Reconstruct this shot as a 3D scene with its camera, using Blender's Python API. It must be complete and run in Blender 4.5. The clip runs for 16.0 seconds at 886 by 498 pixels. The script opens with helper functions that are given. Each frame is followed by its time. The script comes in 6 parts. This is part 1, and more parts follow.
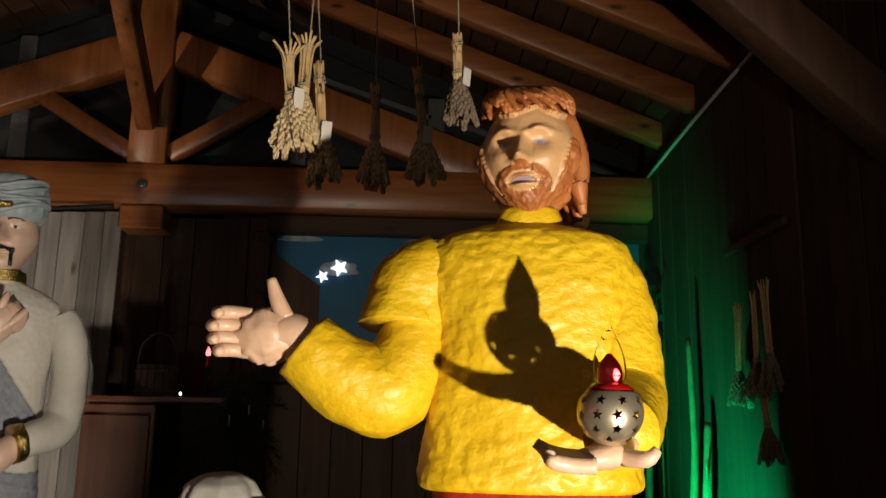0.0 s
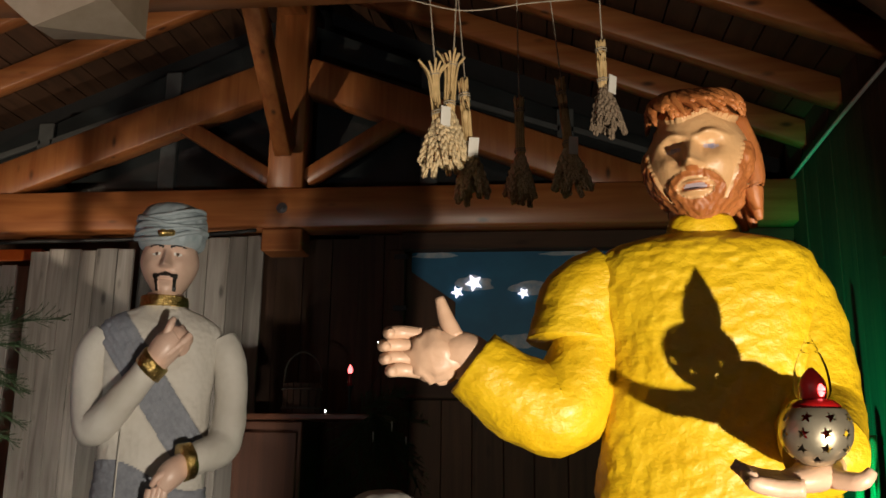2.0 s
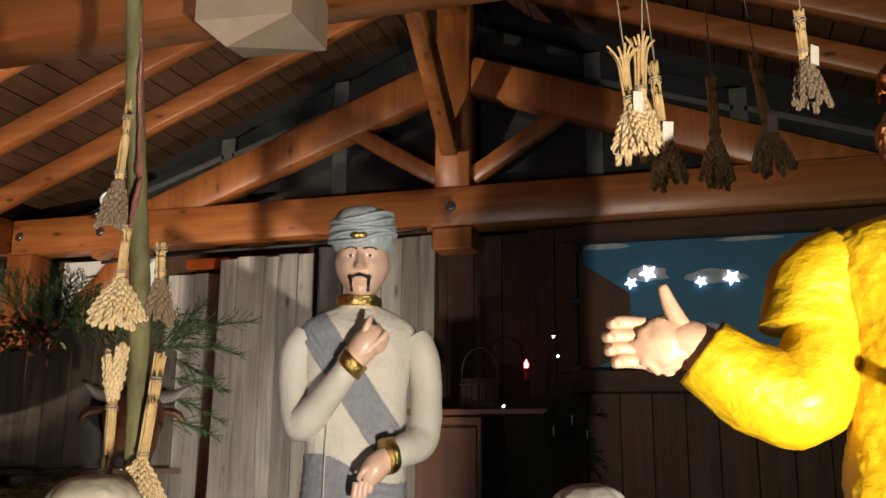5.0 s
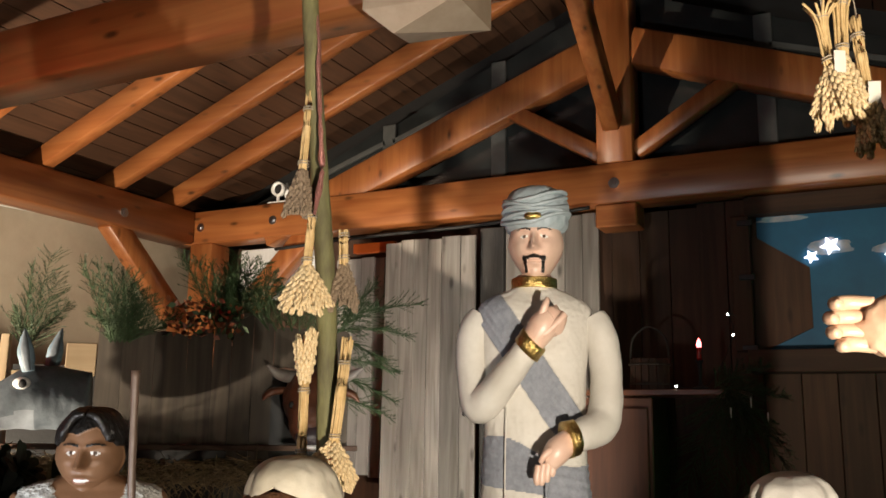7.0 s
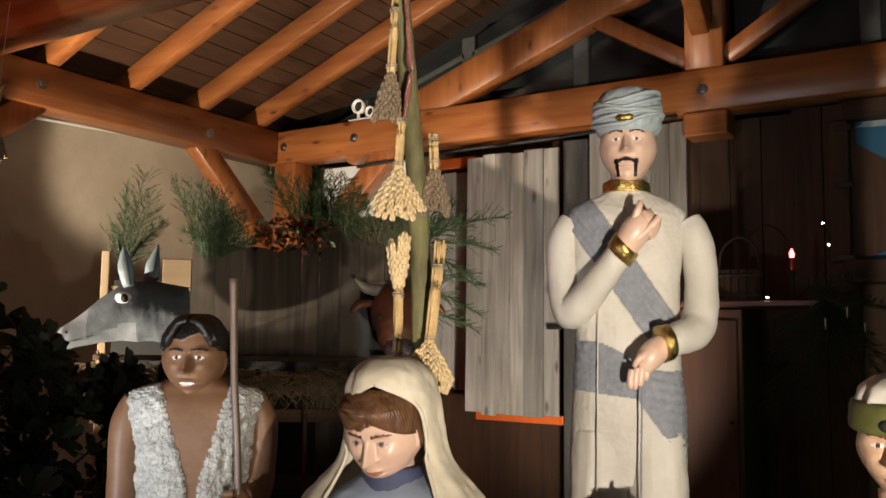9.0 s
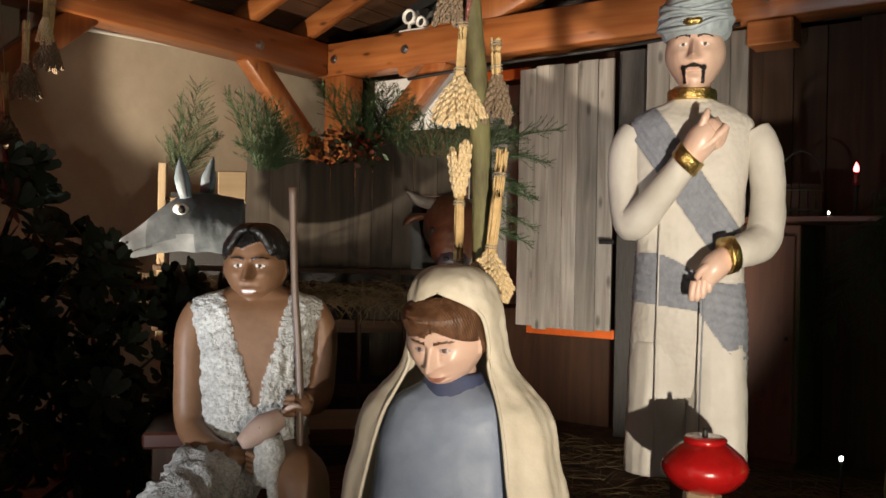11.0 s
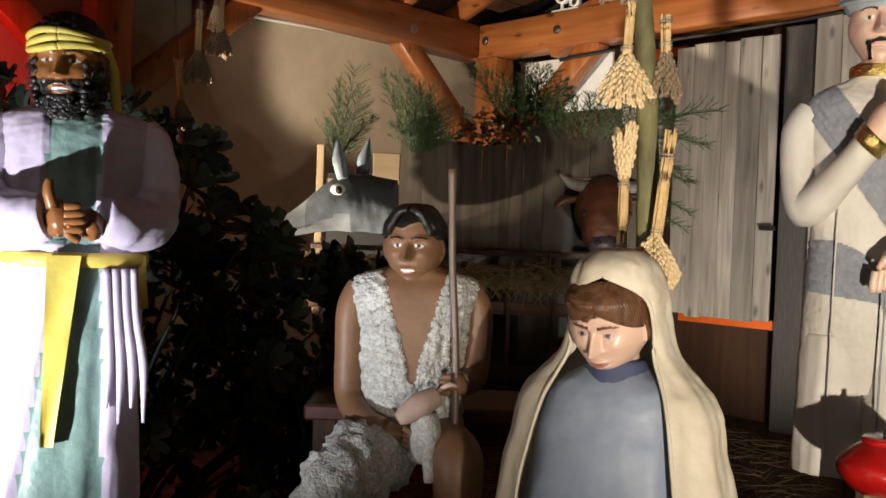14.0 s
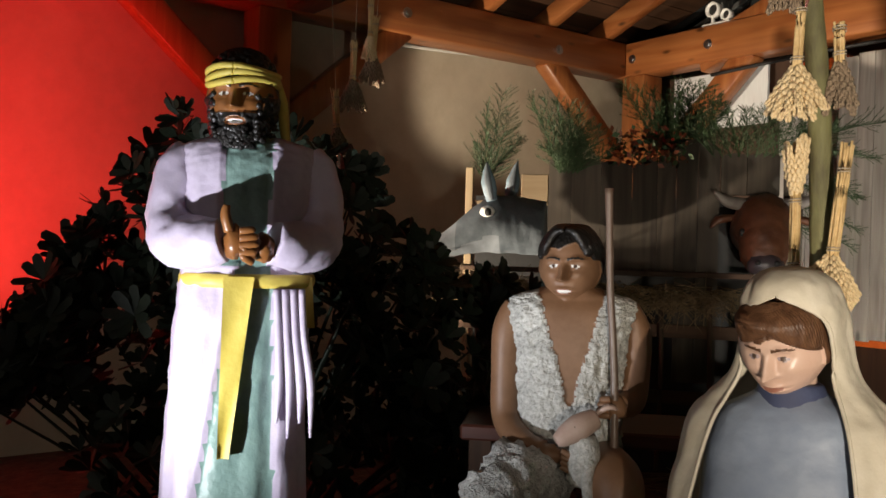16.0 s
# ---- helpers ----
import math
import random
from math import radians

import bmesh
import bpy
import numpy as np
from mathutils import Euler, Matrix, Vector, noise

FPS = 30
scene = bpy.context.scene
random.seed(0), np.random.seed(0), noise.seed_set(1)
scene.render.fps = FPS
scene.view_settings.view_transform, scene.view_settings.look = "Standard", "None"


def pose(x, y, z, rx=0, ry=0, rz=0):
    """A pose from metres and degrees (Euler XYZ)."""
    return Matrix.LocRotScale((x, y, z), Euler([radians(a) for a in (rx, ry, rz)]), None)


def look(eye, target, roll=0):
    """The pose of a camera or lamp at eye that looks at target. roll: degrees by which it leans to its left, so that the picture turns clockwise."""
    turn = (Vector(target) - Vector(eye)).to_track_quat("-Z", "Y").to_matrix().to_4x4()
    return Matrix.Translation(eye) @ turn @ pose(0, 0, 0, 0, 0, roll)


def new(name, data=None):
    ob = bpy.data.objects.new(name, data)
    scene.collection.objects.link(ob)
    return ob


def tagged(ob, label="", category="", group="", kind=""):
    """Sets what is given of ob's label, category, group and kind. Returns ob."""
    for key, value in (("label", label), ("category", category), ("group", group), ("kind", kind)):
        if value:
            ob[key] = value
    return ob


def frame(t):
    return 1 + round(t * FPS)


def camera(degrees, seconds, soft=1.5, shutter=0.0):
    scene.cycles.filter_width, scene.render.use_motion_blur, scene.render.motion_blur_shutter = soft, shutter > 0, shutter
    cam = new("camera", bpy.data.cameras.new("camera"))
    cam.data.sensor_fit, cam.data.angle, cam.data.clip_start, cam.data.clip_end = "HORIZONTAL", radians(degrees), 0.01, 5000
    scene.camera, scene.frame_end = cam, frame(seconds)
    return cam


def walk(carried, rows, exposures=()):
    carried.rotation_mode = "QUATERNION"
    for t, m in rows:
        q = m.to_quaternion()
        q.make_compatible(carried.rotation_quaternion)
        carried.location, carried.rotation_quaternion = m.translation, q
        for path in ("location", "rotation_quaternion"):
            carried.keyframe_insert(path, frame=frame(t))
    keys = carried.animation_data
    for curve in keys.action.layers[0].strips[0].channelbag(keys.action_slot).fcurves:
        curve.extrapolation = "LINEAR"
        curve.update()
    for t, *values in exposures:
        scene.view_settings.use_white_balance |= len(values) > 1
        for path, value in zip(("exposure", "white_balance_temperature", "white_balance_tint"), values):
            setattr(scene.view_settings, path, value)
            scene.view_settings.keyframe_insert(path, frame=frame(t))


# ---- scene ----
cam = camera(53.7, 16.0, 1.6)
PATH = [
    (0, (-0.05, -0.044, 0.926), (0.026, 1.911, 1.342), 1.0),
    (0.5, (-0.061, -0.035, 0.925), (-0.034, 1.924, 1.327), 1.1),
    (1, (-0.07, -0.03, 0.929), (-0.114, 1.929, 1.328), 0.8),
    (1.5, (-0.08, -0.029, 0.933), (-0.202, 1.92, 1.365), 0.4),
    (2, (-0.096, -0.03, 0.931), (-0.306, 1.909, 1.373), 0.7),
    (2.5, (-0.109, -0.034, 0.928), (-0.39, 1.895, 1.373), 1.0),
    (3, (-0.121, -0.036, 0.928), (-0.467, 1.886, 1.359), 0.7),
    (5.5, (-0.17, -0.038, 0.928), (-0.805, 1.811, 1.352), 0.4),
    (6, (-0.182, -0.031, 0.937), (-0.902, 1.789, 1.351), 0.3),
    (6.5, (-0.199, -0.033, 0.937), (-1.006, 1.753, 1.336), 0.5),
    (7, (-0.211, -0.032, 0.936), (-1.105, 1.717, 1.314), 0.9),
    (7.5, (-0.219, -0.036, 0.934), (-1.187, 1.679, 1.288), 1.2),
    (8, (-0.228, -0.034, 0.922), (-1.243, 1.66, 1.238), 1.0),
    (8.5, (-0.236, -0.03, 0.915), (-1.276, 1.659, 1.175), 1.0),
    (9, (-0.242, -0.027, 0.908), (-1.302, 1.658, 1.102), 0.7),
    (9.5, (-0.248, -0.027, 0.906), (-1.323, 1.654, 1.039), 0.6),
    (10, (-0.257, -0.026, 0.902), (-1.353, 1.645, 0.977), 1.0),
    (10.2, (-0.261, -0.028, 0.899), (-1.366, 1.638, 0.955), 1.1),
    (12.3, (-0.284, -0.024, 0.894), (-1.524, 1.545, 0.852), 1.2),
    (12.5, (-0.287, -0.03, 0.894), (-1.54, 1.528, 0.853), 1.4),
    (13, (-0.295, -0.032, 0.893), (-1.598, 1.485, 0.846), 1.9),
    (13.5, (-0.302, -0.033, 0.891), (-1.65, 1.443, 0.841), 2.1),
    (14, (-0.302, -0.04, 0.893), (-1.704, 1.386, 0.845), 2.1),
    (14.5, (-0.305, -0.048, 0.893), (-1.774, 1.31, 0.852), 1.7),
    (15, (-0.313, -0.059, 0.892), (-1.841, 1.231, 0.868), 1.8),
    (15.5, (-0.318, -0.063, 0.889), (-1.89, 1.172, 0.875), 1.9),
    (16, (-0.318, -0.067, 0.889), (-1.933, 1.113, 0.881), 1.6),
]
EXPOSURES = [(0, -0.4), (2, -0.33), (3, -0.22), (5.5, 0.75), (7, 0.85), (10, 0.8), (12.5, 0.85), (14.5, 0.85), (15.2, 0.8), (16, 0.52)]
walk(cam, [(t, look(eye, target, roll)) for t, eye, target, roll in PATH], EXPOSURES)

# ---- light: night, a few floodlights on the ground before and inside the hut, one added fill ----
world = bpy.data.worlds.new("night")
scene.world = world
world.use_nodes = True
world.node_tree.nodes["Background"].inputs[0].default_value = (0.75, 0.68, 0.62, 1)
world.node_tree.nodes["Background"].inputs[1].default_value = 0.29


def spot(name, at, target, watts, colour, degrees, blend=0.3, size=0.03):
    data = bpy.data.lights.new(name, "SPOT")
    data.energy, data.color, data.spot_size, data.spot_blend = watts, colour, radians(degrees), blend
    data.shadow_soft_size = size
    ob = new(name, data)
    ob.matrix_world = look(at, target)
    return ob


spot("floodlight_warm", (0.53, -0.42, 0.40), (-1.25, 3.4, 2.45), 232, (1.0, 0.87, 0.71), 82, 0.9, 0.015)
spot("floodlight_inside", (-1.38, 3.10, -0.08), (-2.95, 4.8, 1.35), 120, (1.0, 0.90, 0.76), 80, 0.8, 0.05)
spot("floodlight_back", (-4.15, 1.10, 0.25), (-3.55, 4.88, 2.80), 360, (1.0, 0.84, 0.65), 54, 0.12, 0.03)
# added fill with no visible source, brightens the stall boards from behind the woman
spot("stall_fill", (-1.90, 2.30, -0.10), (-3.05, 2.95, 1.15), 17, (1.0, 0.86, 0.68), 52, 0.9, 0.04)
spot("floodlight_white", (-1.72, -0.18, 0.28), (-1.96, 0.86, 0.93), 70, (0.93, 0.94, 1.0), 72, 1.0, 0.012)
spot("floodlight_red", (-3.4, -0.35, 0.1), (-5.0, 0.15, 1.3), 290, (1.0, 0.03, 0.03), 76, 0.8, 0.05)
spot("floodlight_green", (0.72, 3.15, -0.1), (1.33, 3.66, 0.55), 480, (0.0, 1.0, 0.38), 66, 1.0, 0.04)

# ---- materials ----
MATS = {}


def node_mat(name):
    m = bpy.data.materials.new(name)
    m.use_nodes = True
    nt = m.node_tree
    return m, nt, nt.nodes["Principled BSDF"]


def rgb(c):
    return (c[0], c[1], c[2], 1)


def surface(name, base, dark=None, rough=0.6, scale=20.0, stretch=(1, 1, 1), bump=0.3, bump_scale=60.0,
            spots=0.0, metal=0.0, sheen=0.0, vary=0.0, distance=0.004, coat=0.0):
    """A grained surface: two scales of noise between two colours, stains, and a fine relief."""
    if name in MATS:
        return MATS[name]
    m, nt, b = node_mat(name)
    n, l = nt.nodes, nt.links
    dark = dark or tuple(c * 0.6 for c in base)
    tc = n.new("ShaderNodeTexCoord")
    mp = n.new("ShaderNodeMapping")
    mp.inputs["Scale"].default_value = stretch
    l.new(tc.outputs["Object"], mp.inputs[0])
    n1 = n.new("ShaderNodeTexNoise")
    n1.inputs["Scale"].default_value, n1.inputs["Detail"].default_value, n1.inputs["Roughness"].default_value = scale, 8, 0.65
    l.new(mp.outputs[0], n1.inputs[0])
    ramp = n.new("ShaderNodeValToRGB")
    ramp.color_ramp.elements[0].position, ramp.color_ramp.elements[1].position = 0.32, 0.68
    ramp.color_ramp.elements[0].color, ramp.color_ramp.elements[1].color = rgb(dark), rgb(base)
    l.new(n1.outputs[0], ramp.inputs[0])
    colour = ramp.outputs[0]
    n2 = n.new("ShaderNodeTexNoise")
    n2.inputs["Scale"].default_value, n2.inputs["Detail"].default_value = scale * 0.17, 4
    l.new(tc.outputs["Object"], n2.inputs[0])
    r2 = n.new("ShaderNodeMapRange")
    r2.inputs[1].default_value, r2.inputs[2].default_value = 0.35, 0.7
    r2.inputs[3].default_value, r2.inputs[4].default_value = 1.0 - max(spots, 0.12), 1.0
    l.new(n2.outputs[0], r2.inputs[0])
    value = r2.outputs[0]
    if vary:
        info = n.new("ShaderNodeObjectInfo")
        r3 = n.new("ShaderNodeMapRange")
        r3.inputs[3].default_value, r3.inputs[4].default_value = 1.0 - vary, 1.0 + vary * 0.5
        l.new(info.outputs["Random"], r3.inputs[0])
        mul = n.new("ShaderNodeMath")
        mul.operation = "MULTIPLY"
        l.new(value, mul.inputs[0]), l.new(r3.outputs[0], mul.inputs[1])
        value = mul.outputs[0]
    mix = n.new("ShaderNodeVectorMath")
    mix.operation = "SCALE"
    l.new(colour, mix.inputs[0]), l.new(value, mix.inputs["Scale"])
    l.new(mix.outputs[0], b.inputs["Base Color"])
    b.inputs["Roughness"].default_value, b.inputs["Metallic"].default_value = rough, metal
    if coat:
        b.inputs["Coat Weight"].default_value, b.inputs["Coat Roughness"].default_value = coat, 0.25
    n3 = n.new("ShaderNodeTexNoise")
    n3.inputs["Scale"].default_value, n3.inputs["Detail"].default_value = bump_scale, 6
    l.new(mp.outputs[0], n3.inputs[0])
    bp = n.new("ShaderNodeBump")
    bp.inputs["Strength"].default_value, bp.inputs["Distance"].default_value = bump, distance
    l.new(n3.outputs[0], bp.inputs["Height"])
    l.new(bp.outputs[0], b.inputs["Normal"])
    MATS[name] = m
    return m


def timber(name, light, dark, axis, rough=0.42, knots=0.8, coat=0.3, vary=0.15):
    """Planed timber with long grain along an axis (0, 1, 2), and dark knots."""
    key = name + "_xyz"[axis + 1]
    if key in MATS:
        return MATS[key]
    m, nt, b = node_mat(key)
    n, l = nt.nodes, nt.links
    tc = n.new("ShaderNodeTexCoord")
    mp = n.new("ShaderNodeMapping")
    sc = [26.0, 26.0, 26.0]
    sc[axis] = 1.6
    mp.inputs["Scale"].default_value = sc
    info = n.new("ShaderNodeObjectInfo")
    off = n.new("ShaderNodeVectorMath")
    off.operation = "SCALE"
    off.inputs[0].default_value = (7.0, 5.0, 9.0)
    l.new(info.outputs["Random"], off.inputs["Scale"])
    add = n.new("ShaderNodeVectorMath")
    l.new(tc.outputs["Object"], add.inputs[0]), l.new(off.outputs[0], add.inputs[1])
    l.new(add.outputs[0], mp.inputs[0])
    grain = n.new("ShaderNodeTexNoise")
    grain.inputs["Scale"].default_value, grain.inputs["Detail"].default_value, grain.inputs["Distortion"].default_value = 1.0, 7, 0.6
    l.new(mp.outputs[0], grain.inputs[0])
    ramp = n.new("ShaderNodeValToRGB")
    ramp.color_ramp.elements[0].position, ramp.color_ramp.elements[1].position = 0.3, 0.72
    ramp.color_ramp.elements[0].color, ramp.color_ramp.elements[1].color = rgb(dark), rgb(light)
    l.new(grain.outputs[0], ramp.inputs[0])
    mk = n.new("ShaderNodeMapping")
    sk = [9.0, 9.0, 9.0]
    sk[axis] = 3.4
    mk.inputs["Scale"].default_value = sk
    l.new(add.outputs[0], mk.inputs[0])
    vor = n.new("ShaderNodeTexVoronoi")
    vor.inputs["Scale"].default_value = 1.0
    l.new(mk.outputs[0], vor.inputs["Vector"])
    kr = n.new("ShaderNodeMapRange")
    kr.inputs[1].default_value, kr.inputs[2].default_value = 0.06, 0.17
    kr.inputs[3].default_value, kr.inputs[4].default_value = 1.0 - knots, 1.0
    l.new(vor.outputs["Distance"], kr.inputs[0])
    stain = n.new("ShaderNodeTexNoise")
    stain.inputs["Scale"].default_value = 1.7
    l.new(add.outputs[0], stain.inputs[0])
    sr = n.new("ShaderNodeMapRange")
    sr.inputs[1].default_value, sr.inputs[2].default_value, sr.inputs[3].default_value, sr.inputs[4].default_value = 0.3, 0.7, 0.72, 1.05
    l.new(stain.outputs[0], sr.inputs[0])
    rv = n.new("ShaderNodeMapRange")
    rv.inputs[3].default_value, rv.inputs[4].default_value = 1.0 - vary, 1.0 + vary
    l.new(info.outputs["Random"], rv.inputs[0])
    m1, m2 = n.new("ShaderNodeMath"), n.new("ShaderNodeMath")
    m1.operation = m2.operation = "MULTIPLY"
    l.new(kr.outputs[0], m1.inputs[0]), l.new(sr.outputs[0], m1.inputs[1])
    l.new(m1.outputs[0], m2.inputs[0]), l.new(rv.outputs[0], m2.inputs[1])
    sv = n.new("ShaderNodeVectorMath")
    sv.operation = "SCALE"
    l.new(ramp.outputs[0], sv.inputs[0]), l.new(m2.outputs[0], sv.inputs["Scale"])
    l.new(sv.outputs[0], b.inputs["Base Color"])
    b.inputs["Roughness"].default_value = rough
    b.inputs["Coat Weight"].default_value, b.inputs["Coat Roughness"].default_value = coat, 0.3
    bp = n.new("ShaderNodeBump")
    bp.inputs["Strength"].default_value, bp.inputs["Distance"].default_value = 0.25, 0.004
    l.new(grain.outputs[0], bp.inputs["Height"]), l.new(bp.outputs[0], b.inputs["Normal"])
    MATS[key] = m
    return m


def glowing(name, colour, strength):
    if name not in MATS:
        m, nt, b = node_mat(name)
        b.inputs["Base Color"].default_value = rgb(colour)
        b.inputs["Emission Color"].default_value, b.inputs["Emission Strength"].default_value = rgb(colour), strength
        MATS[name] = m
    return MATS[name]


def glass(name, colour=(1, 1, 1), rough=0.02):
    if name not in MATS:
        m, nt, b = node_mat(name)
        b.inputs["Base Color"].default_value, b.inputs["Roughness"].default_value = rgb(colour), rough
        b.inputs["Transmission Weight"].default_value, b.inputs["IOR"].default_value = 1.0, 1.45
        MATS[name] = m
    return MATS[name]


def pine(axis):
    return timber("pine", (0.44, 0.165, 0.05), (0.29, 0.085, 0.022), axis)


def brown_wood(axis):
    return timber("brown_wood", (0.085, 0.042, 0.021), (0.042, 0.02, 0.01), axis, 0.78, 0.4, 0.0)


def grey_wood(axis):
    return timber("grey_wood", (0.50, 0.465, 0.42), (0.26, 0.23, 0.20), axis, 0.8, 0.6, 0.0, 0.35)


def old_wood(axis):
    return timber("old_wood", (0.085, 0.068, 0.05), (0.035, 0.027, 0.02), axis, 0.85, 0.5, 0.0, 0.25)


def deck_wood(axis):
    return timber("deck_wood", (0.085, 0.038, 0.018), (0.045, 0.02, 0.009), axis, 0.6, 0.5, 0.1)


plaster = surface("plaster", (0.62, 0.53, 0.40), (0.55, 0.46, 0.34), 0.9, 9, bump=0.25, bump_scale=120, spots=0.2)
earth = surface("earth", (0.10, 0.065, 0.035), (0.03, 0.02, 0.012), 0.95, 14, bump=0.8, bump_scale=30, distance=0.02)
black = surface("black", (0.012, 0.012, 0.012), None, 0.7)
straw = surface("straw", (0.70, 0.50, 0.24), (0.48, 0.32, 0.13), 0.6, 60, bump=0.4)
dry_straw = surface("dry_straw", (0.20, 0.14, 0.065), (0.10, 0.065, 0.03), 0.8, 40, bump=0.4)
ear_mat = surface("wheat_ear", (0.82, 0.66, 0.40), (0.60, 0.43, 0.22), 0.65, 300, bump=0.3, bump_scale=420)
# darker, greyer ears; on the highest strung bundle this colour carries the shade
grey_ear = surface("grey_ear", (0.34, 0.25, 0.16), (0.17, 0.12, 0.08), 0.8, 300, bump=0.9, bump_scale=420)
paper = surface("paper", (0.75, 0.72, 0.64), (0.66, 0.62, 0.53), 0.8, 30, bump=0.1)
twine = surface("twine", (0.45, 0.38, 0.28), None, 0.9, 200)
bark = surface("bark", (0.24, 0.23, 0.09), (0.11, 0.095, 0.045), 0.75, 30, (1, 1, 0.3), 0.7, 90, spots=0.35)
needle = surface("needle", (0.045, 0.085, 0.028), (0.022, 0.045, 0.015), 0.6, 80)
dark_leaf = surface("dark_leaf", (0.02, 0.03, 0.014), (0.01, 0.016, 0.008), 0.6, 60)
red_leaf = surface("red_leaf", (0.24, 0.045, 0.02), (0.13, 0.06, 0.02), 0.5, 60)
orange_plastic = surface("orange_plastic", (0.75, 0.15, 0.02), (0.65, 0.12, 0.02), 0.5)
steel = surface("steel", (0.6, 0.6, 0.62), None, 0.3, metal=1.0)
dark_metal = surface("dark_metal", (0.05, 0.05, 0.05), None, 0.5, metal=0.6)
gold = surface("gold", (0.75, 0.55, 0.2), (0.4, 0.27, 0.08), 0.32, 150, metal=1.0, bump=0.8, bump_scale=180)
yellow_cloth = surface("yellow_paint", (0.78, 0.52, 0.012), (0.70, 0.43, 0.006), 0.46, 14, (1, 1, 1.3), 0.9, 46, spots=0.2, distance=0.006, coat=0.12)
red_cloth = surface("red_paint", (0.45, 0.03, 0.02), None, 0.5, 20, bump=0.5)
skin = surface("skin_paint", (0.68, 0.46, 0.32), (0.60, 0.38, 0.25), 0.42, 14, bump=0.35, bump_scale=70, coat=0.15)
tan_skin = surface("tan_skin_paint", (0.60, 0.36, 0.17), (0.50, 0.28, 0.12), 0.45, 16, bump=0.5, bump_scale=60, spots=0.25, coat=0.1)
rosy_skin = surface("rosy_skin_paint", (0.74, 0.53, 0.42), (0.66, 0.43, 0.33), 0.4, 12, bump=0.2, bump_scale=70, coat=0.15)
pale_lilac = surface("pale_lilac_paint", (0.40, 0.32, 0.34), (0.32, 0.25, 0.27), 0.4)
brown_skin = surface("brown_skin_paint", (0.255, 0.135, 0.07), (0.195, 0.10, 0.05), 0.5, 16, bump=0.2)
dark_skin = surface("dark_skin_paint", (0.30, 0.12, 0.035), (0.20, 0.075, 0.02), 0.35, 16, bump=0.2, coat=0.2)
ginger = surface("ginger_paint", (0.47, 0.17, 0.045), (0.27, 0.08, 0.02), 0.5, 45, (1, 1, 0.35), 0.9, 70)
brown_hair = surface("brown_hair_paint", (0.16, 0.075, 0.035), (0.07, 0.03, 0.014), 0.5, 70, (1, 1, 0.3), 0.9, 90)
black_hair = surface("black_hair_paint", (0.02, 0.018, 0.016), (0.008, 0.007, 0.006), 0.38, 60, bump=0.9, bump_scale=80)
white_paint = surface("white_paint", (0.65, 0.625, 0.57), (0.56, 0.53, 0.47), 0.6, 12, bump=0.35, bump_scale=50, spots=0.18)
eye_white = surface("eye_white", (0.85, 0.84, 0.8), (0.8, 0.79, 0.75), 0.3)
iris_mat = surface("iris", (0.10, 0.06, 0.04), None, 0.3)
blue_iris = surface("blue_iris", (0.25, 0.25, 0.36), None, 0.3)
lip = surface("lip", (0.45, 0.2, 0.14), None, 0.4)
grey_blue = surface("grey_blue_cloth", (0.27, 0.29, 0.33), (0.19, 0.205, 0.24), 0.75, 60, bump=0.5, bump_scale=150)
turban_blue = surface("turban_blue", (0.44, 0.51, 0.54), (0.33, 0.40, 0.44), 0.6, 40, bump=0.5)
dress_blue = surface("dress_blue", (0.27, 0.32, 0.41), (0.19, 0.235, 0.33), 0.5, 9, bump=0.3)
veil_mat = surface("veil_cream", (0.68, 0.63, 0.52), (0.58, 0.52, 0.40), 0.6, 14, bump=0.35, bump_scale=60)
wool = surface("wool", (0.80, 0.80, 0.75), (0.42, 0.42, 0.38), 0.8, 110, bump=1.0, bump_scale=150, spots=0.25, distance=0.008)
lavender = surface("lavender_paint", (0.60, 0.53, 0.64), (0.50, 0.43, 0.55), 0.45, 16, bump=0.35)
sea_green = surface("sea_green_paint", (0.25, 0.38, 0.33), (0.17, 0.27, 0.24), 0.42, 16, bump=0.6, bump_scale=60)
sash_yellow = surface("sash_yellow", (0.72, 0.58, 0.12), (0.6, 0.46, 0.07), 0.5, 20)
donkey_grey = surface("donkey_grey", (0.17, 0.20, 0.225), (0.10, 0.12, 0.14), 0.6, 18, bump=0.4, spots=0.3)
donkey_light = surface("donkey_light", (0.26, 0.29, 0.32), (0.18, 0.20, 0.225), 0.6, 18, bump=0.3)
ear_blue = surface("ear_blue", (0.20, 0.28, 0.34), (0.10, 0.15, 0.19), 0.6, 40)
ox_brown = surface("ox_brown", (0.12, 0.045, 0.02), (0.065, 0.022, 0.01), 0.5, 20, bump=0.5)
horn_mat = surface("horn", (0.2, 0.18, 0.16), (0.12, 0.1, 0.09), 0.5, 30)
moss_green = surface("moss_green", (0.11, 0.12, 0.03), (0.07, 0.075, 0.02), 0.6, 20)
sky_blue = surface("sky_paint", (0.012, 0.135, 0.25), (0.008, 0.10, 0.20), 0.55, 5, bump=0.1)
cloud_mat = surface("cloud_paint", (0.46, 0.44, 0.44), (0.15, 0.28, 0.38), 0.7, 18, bump=0.1)
silver = surface("silver_paint", (0.62, 0.55, 0.40), (0.52, 0.45, 0.32), 0.33, 30, metal=0.85, bump=0.1)
red_glass = surface("red_glass", (0.45, 0.01, 0.01), None, 0.15, coat=0.6)
clear = glass("clear_glass")
clear.node_tree.nodes["Principled BSDF"].inputs["IOR"].default_value = 1.04
star_glow = glowing("star_glow", (0.93, 0.9, 1.0), 2.2)
red_glow = glowing("red_glow", (1.0, 0.12, 0.12), 6.0)
led_glow = glowing("led_glow", (0.85, 1.0, 0.9), 12.0)


